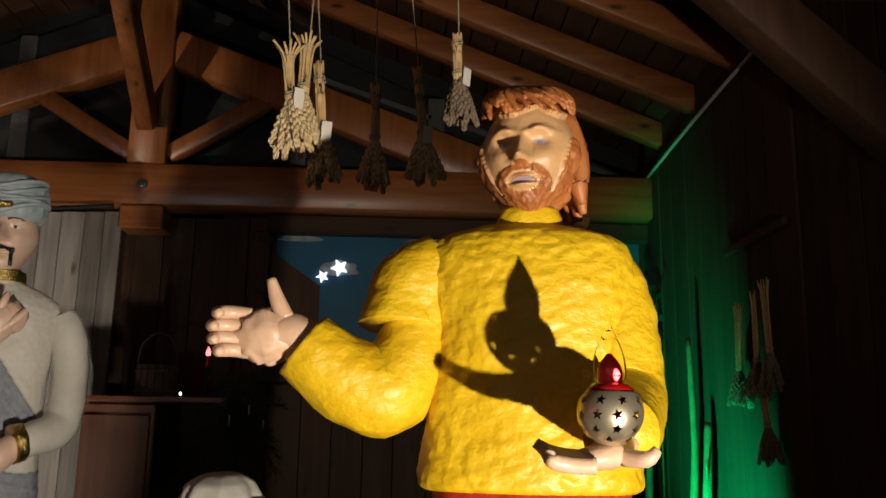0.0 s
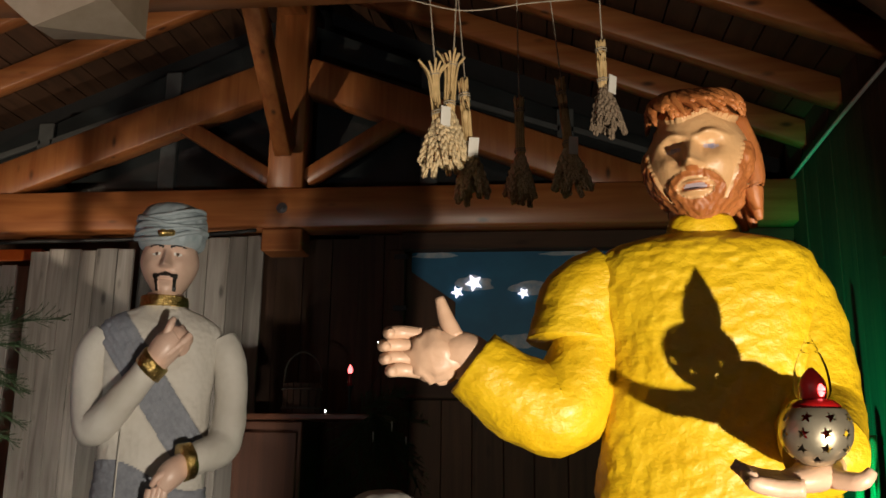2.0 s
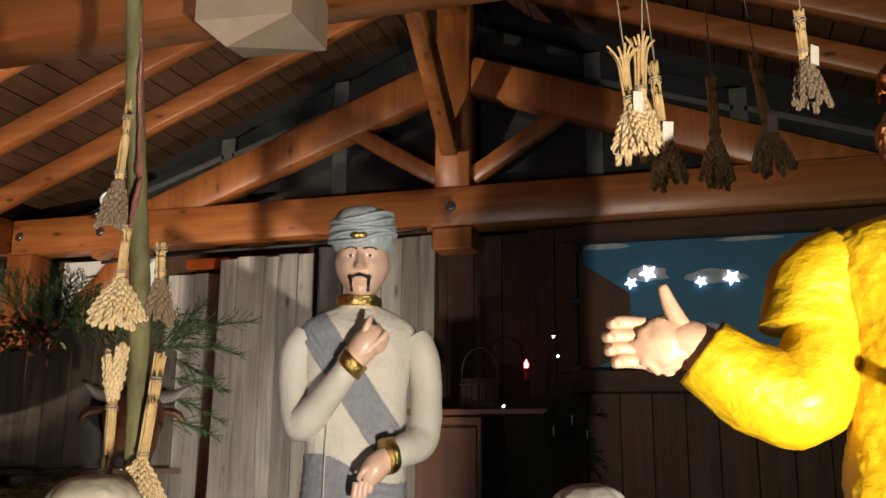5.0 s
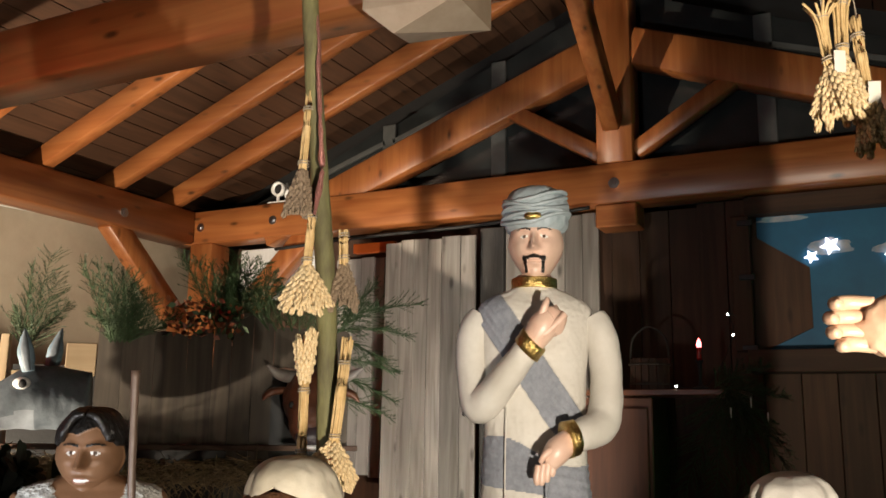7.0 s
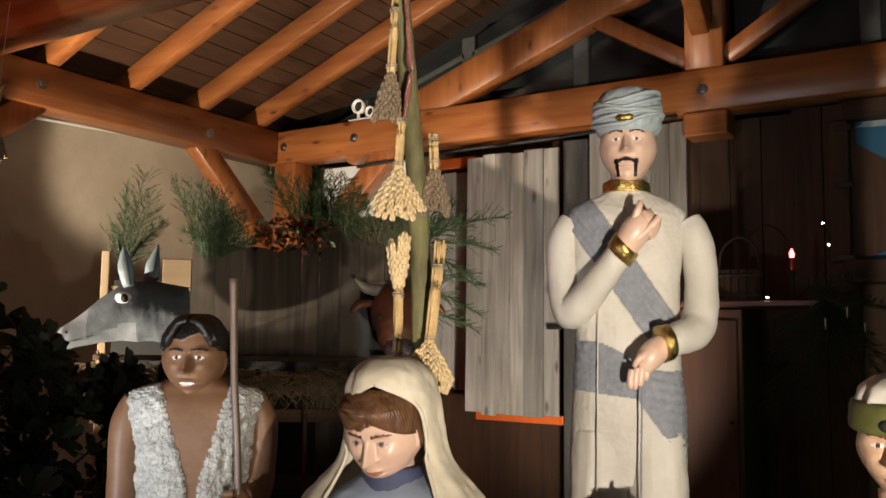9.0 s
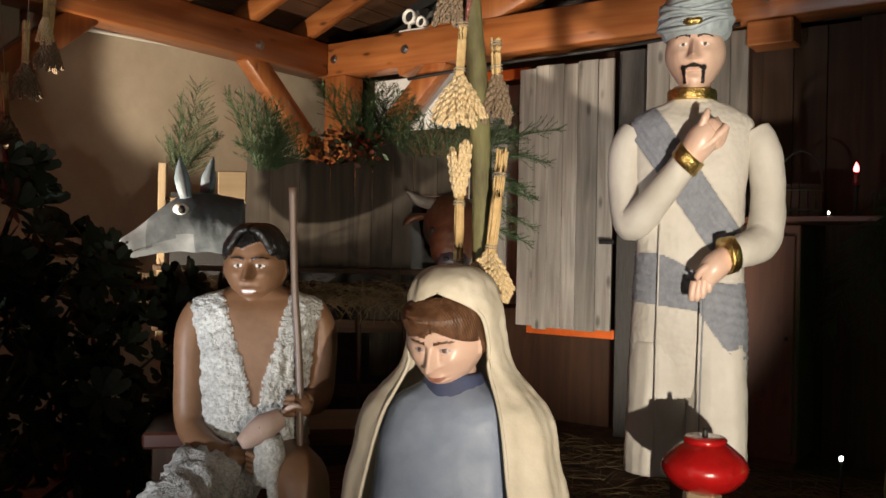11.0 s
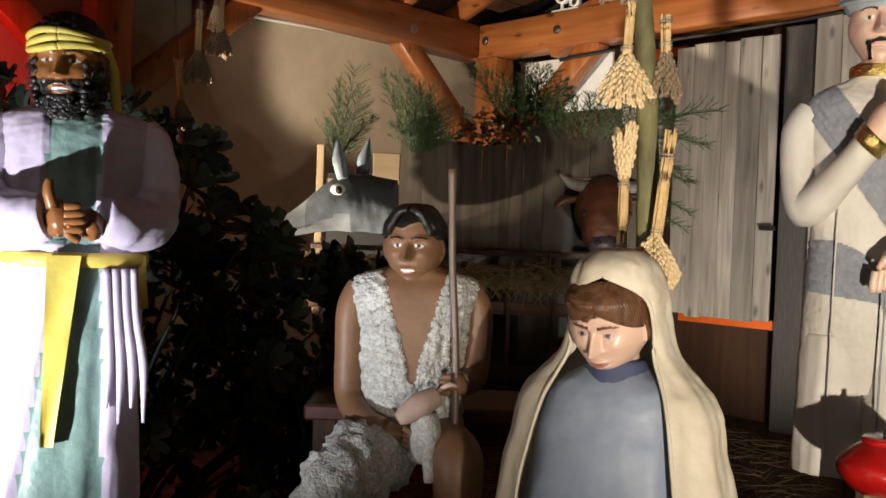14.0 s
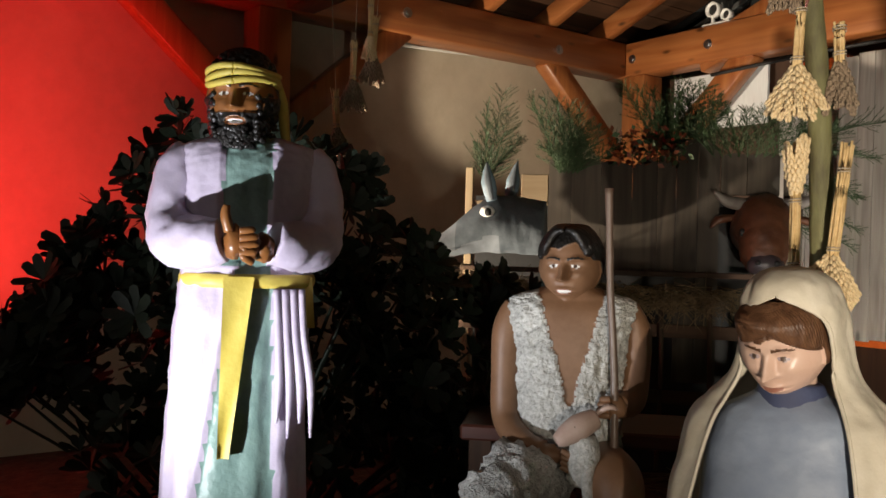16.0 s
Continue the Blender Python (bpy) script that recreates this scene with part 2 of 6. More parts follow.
# ---- mesh building ----
class Shape:
    """Gathers points, faces and materials of one mesh."""

    def __init__(self):
        self.v, self.f, self.m, self.mats = [], [], [], []

    def slot(self, mat):
        if mat not in self.mats:
            self.mats.append(mat)
        return self.mats.index(mat)

    def add(self, verts, faces, mat, m=None):
        k = len(self.v)
        if m is not None:
            verts = [tuple(m @ Vector(p)) for p in verts]
        self.v += [tuple(p) for p in verts]
        self.f += [tuple(i + k for i in f) for f in faces]
        if isinstance(mat, list):
            self.m += [self.slot(x) for x in mat]
        else:
            self.m += [self.slot(mat)] * len(faces)
        return self

    def box(self, a, b, mat, bevel=0.0, m=None):
        """A box between two corners with chamfered edges."""
        (x0, y0, z0), (x1, y1, z1) = [min(p, q) for p, q in zip(a, b)], [max(p, q) for p, q in zip(a, b)]
        c = min(bevel, 0.45 * min(x1 - x0, y1 - y0, z1 - z0))
        if c <= 0:
            vs = [(x, y, z) for x in (x0, x1) for y in (y0, y1) for z in (z0, z1)]
            fs = [(0, 1, 3, 2), (4, 6, 7, 5), (0, 4, 5, 1), (2, 3, 7, 6), (0, 2, 6, 4), (1, 5, 7, 3)]
            return self.add(vs, fs, mat, m)
        bm = bmesh.new()
        bmesh.ops.create_cube(bm, size=1.0)
        for v in bm.verts:
            v.co = Vector(((x0 + x1) / 2 + v.co.x * (x1 - x0), (y0 + y1) / 2 + v.co.y * (y1 - y0), (z0 + z1) / 2 + v.co.z * (z1 - z0)))
        bmesh.ops.bevel(bm, geom=list(bm.edges), offset=c, segments=1, affect="EDGES")
        bm.verts.index_update()
        vs, fs = [tuple(v.co) for v in bm.verts], [tuple(v.index for v in f.verts) for f in bm.faces]
        bm.free()
        return self.add(vs, fs, mat, m)

    def beam(self, a, b, w, h, mat, bevel=0.008, up=(0, 0, 1)):
        """A squared bar from a to b (middles of its ends), w wide and h high."""
        a, b = Vector(a), Vector(b)
        d = (b - a).normalized()
        side = d.cross(Vector(up)).normalized()
        top = side.cross(d)
        m = Matrix((side, d, top)).transposed().to_4x4()
        m.translation = (a + b) / 2
        n = (b - a).length / 2
        return self.box((-w / 2, -n, -h / 2), (w / 2, n, h / 2), mat, bevel, m)

    def sweep(self, rings, mat, caps=True):
        """Joins rings of equally many points."""
        n = len(rings[0])
        vs = [p for r in rings for p in r]
        fs = [(i * n + j, i * n + (j + 1) % n, (i + 1) * n + (j + 1) % n, (i + 1) * n + j) for i in range(len(rings) - 1) for j in range(n)]
        if caps:
            fs += [tuple(range(n))[::-1], tuple(range((len(rings) - 1) * n, len(rings) * n))]
        return self.add(vs, fs, mat)

    def tube(self, path, radii, mat, sides=16, steps=6, flat=1.0, rough=0.0, up=(0, 0, 1)):
        """A round limb along a smooth path. flat: height over width; rough: wrinkles."""
        pts, rad = smooth(path, radii, steps)
        rings = []
        for i, (p, r) in enumerate(zip(pts, rad)):
            d = (pts[min(i + 1, len(pts) - 1)] - pts[max(i - 1, 0)]).normalized()
            s = d.cross(Vector(up))
            s = s.normalized() if s.length > 1e-3 else Vector((1, 0, 0))
            t = s.cross(d)
            ring = []
            for j in range(sides):
                a = 2 * math.pi * j / sides
                q = p + (s * math.cos(a) + t * math.sin(a) * flat) * r
                if rough:
                    q += (q - p) * rough * (noise.noise(q * 28) + 0.6 * noise.noise(q * 75))
                ring.append(q)
            rings.append(ring)
        return self.sweep(rings, mat)

    def loft(self, rows, mat, sides=48, steps=5, square=2.3, rough=0.0, folds=0, depth=0.0, arc=None, seed=0.0, m=None):
        """Upright body of rows (x, y, z, half width, half depth); folds: upright pleats. arc: (open half angle at front) by row for cloaks."""
        pts, extra = smooth([r[:3] for r in rows], [r[3] for r in rows], steps)
        _, dep = smooth([r[:3] for r in rows], [r[4] for r in rows], steps)
        gap = smooth([r[:3] for r in rows], arc, steps)[1] if arc else None
        rings = []
        for i, p in enumerate(pts):
            ring = []
            for j in range(sides + (1 if arc else 0)):
                if arc:
                    a = -math.pi / 2 + radians(gap[i]) + (2 * math.pi - 2 * radians(gap[i])) * j / sides
                else:
                    a = 2 * math.pi * j / sides
                c, s = math.cos(a), math.sin(a)
                k = (abs(c) ** square + abs(s) ** square) ** (-1 / square)
                f = 1.0
                if folds:
                    f += depth * (math.sin(a * folds + 2.5 * noise.noise((c * 2, s * 2, p.z * 3 + seed))) * 0.6 + noise.noise((c * 5 + seed, s * 5, p.z * 4)))
                q = Vector((p.x + c * k * extra[i] * f, p.y + s * k * dep[i] * f, p.z))
                if rough:
                    d = Vector((c, s, 0))
                    q += d * rough * (noise.noise(q * 22 + Vector((seed, 0, 0))) + 0.5 * noise.noise(q * 60))
                ring.append(q)
            rings.append(ring)
        if arc:
            n = sides + 1
            vs = [p for r in rings for p in r]
            fs = [(i * n + j, i * n + j + 1, (i + 1) * n + j + 1, (i + 1) * n + j) for i in range(len(rings) - 1) for j in range(sides)]
            return self.add(vs, fs, mat, m)
        n = sides
        vs = [p for r in rings for p in r]
        fs = [(i * n + j, i * n + (j + 1) % n, (i + 1) * n + (j + 1) % n, (i + 1) * n + j) for i in range(len(rings) - 1) for j in range(n)]
        fs += [tuple(range(n))[::-1], tuple(range((len(rings) - 1) * n, len(rings) * n))]
        return self.add(vs, fs, mat, m)

    def ball(self, c, r, mat, sides=20, rough=0.0, m=None):
        """An ellipsoid with half axes r."""
        rings, vs, fs = sides // 2, [], []
        for i in range(rings + 1):
            t = math.pi * i / rings
            for j in range(sides):
                a = 2 * math.pi * j / sides
                d = Vector((math.sin(t) * math.cos(a), math.sin(t) * math.sin(a), math.cos(t)))
                k = 1 + (rough * noise.noise(d * 3 + Vector(c) * 9) if rough else 0)
                vs.append((c[0] + d.x * r[0] * k, c[1] + d.y * r[1] * k, c[2] + d.z * r[2] * k))
        for i in range(rings):
            for j in range(sides):
                fs.append((i * sides + j, (i + 1) * sides + j, (i + 1) * sides + (j + 1) % sides, i * sides + (j + 1) % sides))
        return self.add(vs, fs, mat, m)

    def object(self, name, parent=None, at=None, smooth_faces=True):
        """The mesh object; at: its pose."""
        me = bpy.data.meshes.new(name)
        me.from_pydata(self.v, [], self.f)
        for mat in self.mats:
            me.materials.append(mat)
        me.polygons.foreach_set("material_index", self.m)
        me.polygons.foreach_set("use_smooth", [smooth_faces] * len(self.f))
        me.update()
        ob = new(name, me)
        if parent is not None:
            ob.parent = parent
        if at is not None:
            ob.matrix_basis = at
        return ob


def smooth(path, radii, steps):
    """Points and radii along a Catmull-Rom curve."""
    p = [Vector(q) for q in path]
    out, rad = [], []
    n = len(p)
    for i in range(n - 1):
        a, b, c, d = p[max(i - 1, 0)], p[i], p[i + 1], p[min(i + 2, n - 1)]
        ra, rb, rc, rd = radii[max(i - 1, 0)], radii[i], radii[i + 1], radii[min(i + 2, n - 1)]
        for k in range(steps):
            t = k / steps
            w = (-t + 2 * t * t - t ** 3, 2 - 5 * t * t + 3 * t ** 3, t + 4 * t * t - 3 * t ** 3, t ** 3 - t * t)
            out.append((a * w[0] + b * w[1] + c * w[2] + d * w[3]) / 2)
            rad.append((ra * w[0] + rb * w[1] + rc * w[2] + rd * w[3]) / 2)
    return out + [p[-1]], rad + [radii[-1]]


def empty(name, at=None):
    ob = new(name)
    ob.empty_display_size = 0.1
    if at is not None:
        ob.matrix_basis = at
    return ob


def one(name, shape, label, category, group="", kind="", at=None, smooth_faces=True):
    return tagged(shape.object(name, at=at, smooth_faces=smooth_faces), label, category, group, kind)


# ---- the hut ----
FLOOR = -0.2
XL, XR, XM, YB = -4.71, 1.62, -1.55, 4.75   # inner faces of the plates, ridge, truss plane
ZB, ZT = 2.157, 2.399                        # underside and top of tie beam and plates
SLOPE = 0.39


def structure(name, shape, label, category, smooth_faces=False):
    return one(name, shape, label, category, kind="structure", smooth_faces=smooth_faces)


g = Shape()
N = 60
gv = [(-40 + 80 * i / N, -40 + 80 * j / N, FLOOR) for i in range(N + 1) for j in range(N + 1)]
gf = [(i * (N + 1) + j, (i + 1) * (N + 1) + j, (i + 1) * (N + 1) + j + 1, i * (N + 1) + j + 1) for i in range(N) for j in range(N)]
g.add(gv, gf, earth)
structure("ground", g, "trodden brown earth floor strewn with straw", "ground")

w = Shape().box((-5.25, -6.0, FLOOR), (-5.0, 5.4, 3.2), plaster)
structure("wall_west", w, "cream plastered wall lit by coloured floodlights", "wall")
w = Shape().box((-5.0, 5.2, FLOOR), (2.2, 5.4, 4.2), black)
structure("wall_north", w, "dark unlit back wall behind the hut", "wall")

# left plate, posts and braces
thing = Shape().box((XL - 0.22, -3.0, ZB), (XL, YB - 0.003, ZT), pine(1), 0.01)
one("wall_plate", thing, "orange-stained pine wall plate with bolts", "beam", "roof timbers")
thing = Shape().box((XL - 0.22, YB, ZB), (XR + 0.22, YB + 0.2, ZT), pine(0), 0.01)
one("tie_beam", thing, "orange-stained pine tie beam with steel bolts", "beam", "roof timbers")
thing = Shape().box((XR, -3.0, ZB), (XR + 0.22, YB - 0.003, ZT), pine(1), 0.01)
one("wall_plate", thing, "dark pine wall plate over the board wall", "beam", "roof timbers")


def post(x, y, label):
    return one("post", Shape().box((x - 0.105, y - 0.1, FLOOR), (x + 0.105, y + 0.1, ZB), pine(2), 0.01), label, "post", "hut posts")


post(-4.65, YB + 0.11, "orange-stained pine corner post")
post(XL - 0.11, 1.98, "shaded pine post in front of the wall")


def brace(a, b, axis, label="orange-stained pine brace between post and beam", wd=0.12, ht=0.15):
    up = (0, 1, 0) if axis == 0 else (1, 0, 0)
    return one("brace", Shape().beam(a, b, ht, wd, pine(2), 0.008, up), label, "beam", "roof timbers")


brace((XL - 0.1, 4.05, 2.2), (XL - 0.1, 4.78, 1.55), 1)
brace((-3.72, YB + 0.1, 2.2), (-4.6, YB + 0.1, 1.35), 0)
brace((XL - 0.1, 2.85, 2.2), (XL - 0.1, 2.03, 1.5), 1)
brace((XL - 0.1, 1.15, 2.2), (XL - 0.1, 1.93, 1.5), 1)

one("wall_strip", Shape().tube([(-4.96, 2.9, 2.145), (-4.96, 3.6, 2.18), (-4.96, 4.6, 2.235)], [0.013] * 3, white_paint, 8, 3), "pale conduit along the head of the plastered wall", "conduit")

# truss
one("king_post", Shape().box((-1.66, YB + 0.003, ZT + 0.002), (-1.445, YB + 0.18, 3.62), pine(2), 0.008), "orange-stained pine king post", "beam", "roof timbers")
for sx in (-1, 1):
    def tx(d):
        return XM + sx * d
    brace((tx(0.09), YB + 0.09, 3.12), (tx(2.55), YB + 0.09, 2.17 + 0.03), 0, "orange-stained pine upper chord with knots", 0.14, 0.22)
    brace((tx(0.1), YB + 0.09, 2.47), (tx(0.72), YB + 0.09, 2.86), 0, "short pine strut of the truss", 0.1, 0.1)
one("brace", Shape().beam((XM, YB - 0.02, 2.62), (XM, 3.5, 3.62), 0.1, 0.14, pine(2), 0.008), "pine brace from king post to ridge", "beam", "roof timbers")
one("ridge_beam", Shape().box((XM - 0.08, -3.0, 3.5), (XM + 0.08, 5.2, 3.7), pine(1), 0.008), "pine ridge beam", "beam", "roof timbers")

# rafters and roof deck
for y in (-2.4, -1.8, -1.2, -0.6, 0.0, 0.6, 1.2, 1.78, 2.34, 2.9, 3.465, 4.03, 4.58):
    for sx in (-1, 1):
        xa, xb = XM + sx * 0.06, XM + sx * 3.5
        h = 0.13
        s = Shape().beam((xa, y, 2.415 + SLOPE * 3.16 - SLOPE * 0.06 + h / 2), (xb, y, 2.415 + SLOPE * 3.16 - SLOPE * 3.5 + h / 2), 0.085, h, pine(0), 0.006)
        one("rafter", s, "orange-stained pine rafter under the roof boards", "rafter", "rafters")
for sx, name in ((-1, "west"), (1, "east")):
    s = Shape()
    n = 26
    for i in range(n):
        d0, d1 = 3.62 * i / n + 0.004, 3.62 * (i + 1) / n - 0.004
        z0, z1 = 2.415 + SLOPE * (3.16 - d0) + 0.15, 2.415 + SLOPE * (3.16 - d1) + 0.15
        x0, x1 = XM + sx * d0, XM + sx * d1
        vs = [(x0, -3, z0), (x1, -3, z1), (x1, 5.2, z1), (x0, 5.2, z0)]
        vs += [(x, y, z + 0.03) for x, y, z in vs]
        s.add(vs, [(0, 1, 2, 3), (4, 7, 6, 5), (0, 4, 5, 1), (1, 5, 6, 2), (2, 6, 7, 3), (3, 7, 4, 0)], deck_wood(1))
    structure("ceiling_" + name, s, "brown boarded underside of the roof", "ceiling")
    s = Shape().add([(XM + sx * 0, -3, 2.415 + SLOPE * 3.16 + 0.2), (XM + sx * 3.7, -3, 2.415 - SLOPE * 0.54 + 0.2), (XM + sx * 3.7, 5.4, 2.415 - SLOPE * 0.54 + 0.2), (XM, 5.4, 2.415 + SLOPE * 3.16 + 0.2)], [(0, 1, 2, 3)], black)
    structure("roof_" + name, s, "dark roofing felt over the boards", "roof")

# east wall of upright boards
# black backing sheet gives the gaps between the boards their darkness
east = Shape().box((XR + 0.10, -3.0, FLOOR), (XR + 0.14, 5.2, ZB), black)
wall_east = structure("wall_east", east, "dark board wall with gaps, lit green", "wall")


# ---- figures: each a painted papier-mache statue in one mesh ----
def gauss(x, c, w):
    return math.exp(-((x - c) / w) ** 2)


def ramp(x, a, b):
    t = min(1.0, max(0.0, (x - a) / (b - a)))
    return t * t * (3 - 2 * t)


def head(shape, m, s, face, hair, wide=0.72, deep=0.86, hairline=0.5, hair_back=0.0, puff=0.08, beard=None, beard_mat=None,
         brow_mat=None, iris=None, mouth="closed", lips=None, nose=0.25, side=95, ears=True, fringe=0.0, strong=1.0, eye=None):
    """A painted head, half height s, that looks along -y of m. beard(u, w, theta) tells the bearded part."""
    nt, np_ = 176, 132
    vs, mats, fs = [], [], []
    kinds = []
    for i in range(np_ + 1):
        ph = -math.pi / 2 + math.pi * i / np_
        for j in range(nt):
            # more points at the front than at the back
            q = -1 + 2 * j / nt
            th = math.pi * (0.62 * q + 0.38 * q ** 3)
            x, y, z = wide * math.sin(th) * math.cos(ph), -deep * math.cos(th) * math.cos(ph), math.sin(ph)
            low = max(0.0, -z)
            x *= 1 - 0.30 * low ** 1.6
            x *= 1 + 0.16 * math.cos(ph) ** 0.5 * gauss(z, -0.1, 0.6) * abs(math.sin(th))
            front = max(0.0, math.cos(th))
            y *= 1 + 0.10 * front * gauss(z, -0.75, 0.35)
            y *= 1 - 0.06 * front * gauss(z, 0.1, 0.5)
            u, a = x, abs(x)
            mask = ramp(front, 0.15, 0.55)
            d = 0.0
            d += nose * gauss(u, 0, 0.075 + 0.05 * ramp(-z, -0.15, 0.22)) * ramp(z, -0.27, -0.20) * (1 - ramp(z, -0.16, 0.3))
            d += 0.09 * gauss(u, 0, 0.16) * gauss(z, -0.19, 0.06)
            d += 0.075 * strong * gauss(z, 0.25 + 0.05 * gauss(a, 0.3, 0.15), 0.06) * gauss(a, 0.27, 0.2)
            d -= 0.11 * strong * gauss(a, 0.27, 0.13) * gauss(z, 0.11, 0.095)
            d -= 0.05 * gauss(a, 0.13, 0.06) * gauss(z, 0.0, 0.22)
            d += 0.075 * gauss(a, 0.27, 0.10) * gauss(z, 0.10, 0.055)
            d += 0.02 * gauss(a, 0.27, 0.14) * (gauss(z, 0.165, 0.018) + gauss(z, 0.04, 0.018))
            d += 0.05 * gauss(a, 0.4, 0.16) * gauss(z, -0.12, 0.14)
            d += 0.075 * gauss(u, 0, 0.21) * (gauss(z, -0.44, 0.045) + gauss(z, -0.56, 0.05))
            d -= (0.10 if mouth == "open" else 0.05) * gauss(u, 0, 0.2) * gauss(z, -0.50, 0.03)
            d -= 0.03 * gauss(u, 0, 0.2) * gauss(z, -0.66, 0.06)
            d += 0.06 * gauss(u, 0, 0.25) * gauss(z, -0.84, 0.13)
            y -= d * mask
            kind = 0
            deg = abs(math.degrees(th))
            line = hairline + 0.06 * math.sin(u * 9) + 0.05 * noise.noise((u * 6, z * 6, 1)) - fringe * gauss(u, 0.1, 0.35)
            is_hair = (z > line) or (deg > side and z > hair_back)
            is_beard = bool(beard and beard(u, z, deg))
            if is_hair:
                kind = 1
                k = 1 + puff * (0.7 + 0.6 * noise.noise((x * 5, y * 5, z * 3)) + 0.35 * noise.noise((x * 17, y * 17, z * 8)))
                x, y, z = x * k, y * k, z * (1 + (k - 1) * 0.8)
            elif is_beard:
                kind = 2
                k = 1 + 0.05 + 0.05 * noise.noise((x * 13, y * 13, z * 9))
                x, y, z = x * k, y * k - 0.01, z * (1 + 0.3 * (k - 1))
            if mask > 0.3 and not is_hair:
                e = ((a - 0.27) / 0.118) ** 2 + ((z - 0.10 + 0.10 * (a - 0.27)) / 0.052) ** 2
                if e < 1:
                    kind = 3
                    if ((a - 0.265) / 0.052) ** 2 + ((z - 0.105) / 0.054) ** 2 < 1:
                        kind = 4
                elif brow_mat and abs(z - (0.26 + 0.05 * gauss(a, 0.28, 0.14))) < 0.038 * (1.15 - a) and 0.08 < a < 0.48:
                    kind = 5
                elif (u / 0.20) ** 2 + ((z + 0.50) / 0.075) ** 2 < 1:
                    kind = 6
                    if mouth == "open" and (u / 0.17) ** 2 + ((z + 0.495) / 0.035) ** 2 < 1:
                        kind = 3
            vs.append((x * s, y * s, z * s))
            kinds.append(kind)
    table = [face, hair, beard_mat or hair, eye or eye_white, iris or iris_mat, brow_mat or hair, lips or lip]
    for i in range(np_):
        for j in range(nt):
            f = (i * nt + j, i * nt + (j + 1) % nt, (i + 1) * nt + (j + 1) % nt, (i + 1) * nt + j)
            ks = [kinds[q] for q in f]
            fs.append(f)
            mats.append(table[max(set(ks), key=ks.count)])
    shape.add(vs, fs, mats, m)
    if ears:
        for sx in (-1, 1):
            shape.ball((sx * (wide + 0.03) * s, 0.05 * s, -0.02 * s), (0.06 * s, 0.13 * s, 0.2 * s), face, 14, 0.2, m)
    return shape


def painted_loft(shape, rows, paint, sides=128, steps=14, square=2.4, rough=0.0, folds=0, depth=0.0, bulge=None, m=None, seed=0.0):
    """A body whose faces take their material from paint(x, y, z)."""
    pts, wid = smooth([r[:3] for r in rows], [r[3] for r in rows], steps)
    _, dep = smooth([r[:3] for r in rows], [r[4] for r in rows], steps)
    vs, fs, mats = [], [], []
    for i, p in enumerate(pts):
        for j in range(sides):
            a = 2 * math.pi * j / sides
            c, s = math.cos(a), math.sin(a)
            k = (abs(c) ** square + abs(s) ** square) ** (-1 / square)
            f = 1.0
            if folds:
                f += depth * (math.sin(a * folds + 2 * noise.noise((c * 2, s * 2, p.z * 2 + seed))) * 0.6 + 0.7 * noise.noise((c * 5 + seed, s * 5, p.z * 3)))
            q = Vector((p.x + c * k * wid[i] * f, p.y + s * k * dep[i] * f, p.z))
            d = Vector((c, s, 0))
            if rough:
                q += d * rough * (noise.noise(q * 18 + Vector((seed, 0, 0))) + 0.4 * (abs(noise.noise(Vector((q.x * 36, q.y * 30, q.z * 75)))) - 0.2) + 0.5 * noise.noise(q * 95))
            if bulge:
                q += d * bulge(q.x, q.y, q.z)
            vs.append(tuple(q))
    n = sides
    for i in range(len(pts) - 1):
        for j in range(n):
            f = (i * n + j, i * n + (j + 1) % n, (i + 1) * n + (j + 1) % n, (i + 1) * n + j)
            fs.append(f)
            c = [sum(vs[k][e] for k in f) / 4 for e in range(3)]
            mats.append(paint(*c))
    top = (len(pts) - 1) * n
    fs += [tuple(range(n))[::-1], tuple(range(top, top + n))]
    mats += [paint(*vs[0]), paint(*vs[top])]
    shape.add(vs, fs, mats, m)
    return shape


def fingers(shape, base, along, across, length, r, mat, curl=(0, 0, 0), count=4):
    """Fingers side by side from base, along one way, set out across another."""
    along, across, curl = Vector(along).normalized(), Vector(across), Vector(curl)
    for k in range(count):
        p = Vector(base) + across * (k - (count - 1) / 2)
        n = length * (1.0, 1.12, 1.05, 0.85)[k % 4]
        pts = [p, p + along * n * 0.45 + curl * n * 0.12, p + along * n * 0.8 + curl * n * 0.4, p + along * n * 0.98 + curl * n * 0.75]
        shape.tube(pts, [r, r * 1.02, r * 0.95, r * 0.6], mat, 10, 4)
    return shape


def face_turn(x, y, z, yaw=0, nod=0, tilt=0):
    """Pose of a head: yaw to the viewer's right, nod down, tilt."""
    return pose(x, y, z, 0, 0, yaw) @ pose(0, 0, 0, nod, 0, 0) @ pose(0, 0, 0, 0, tilt, 0)


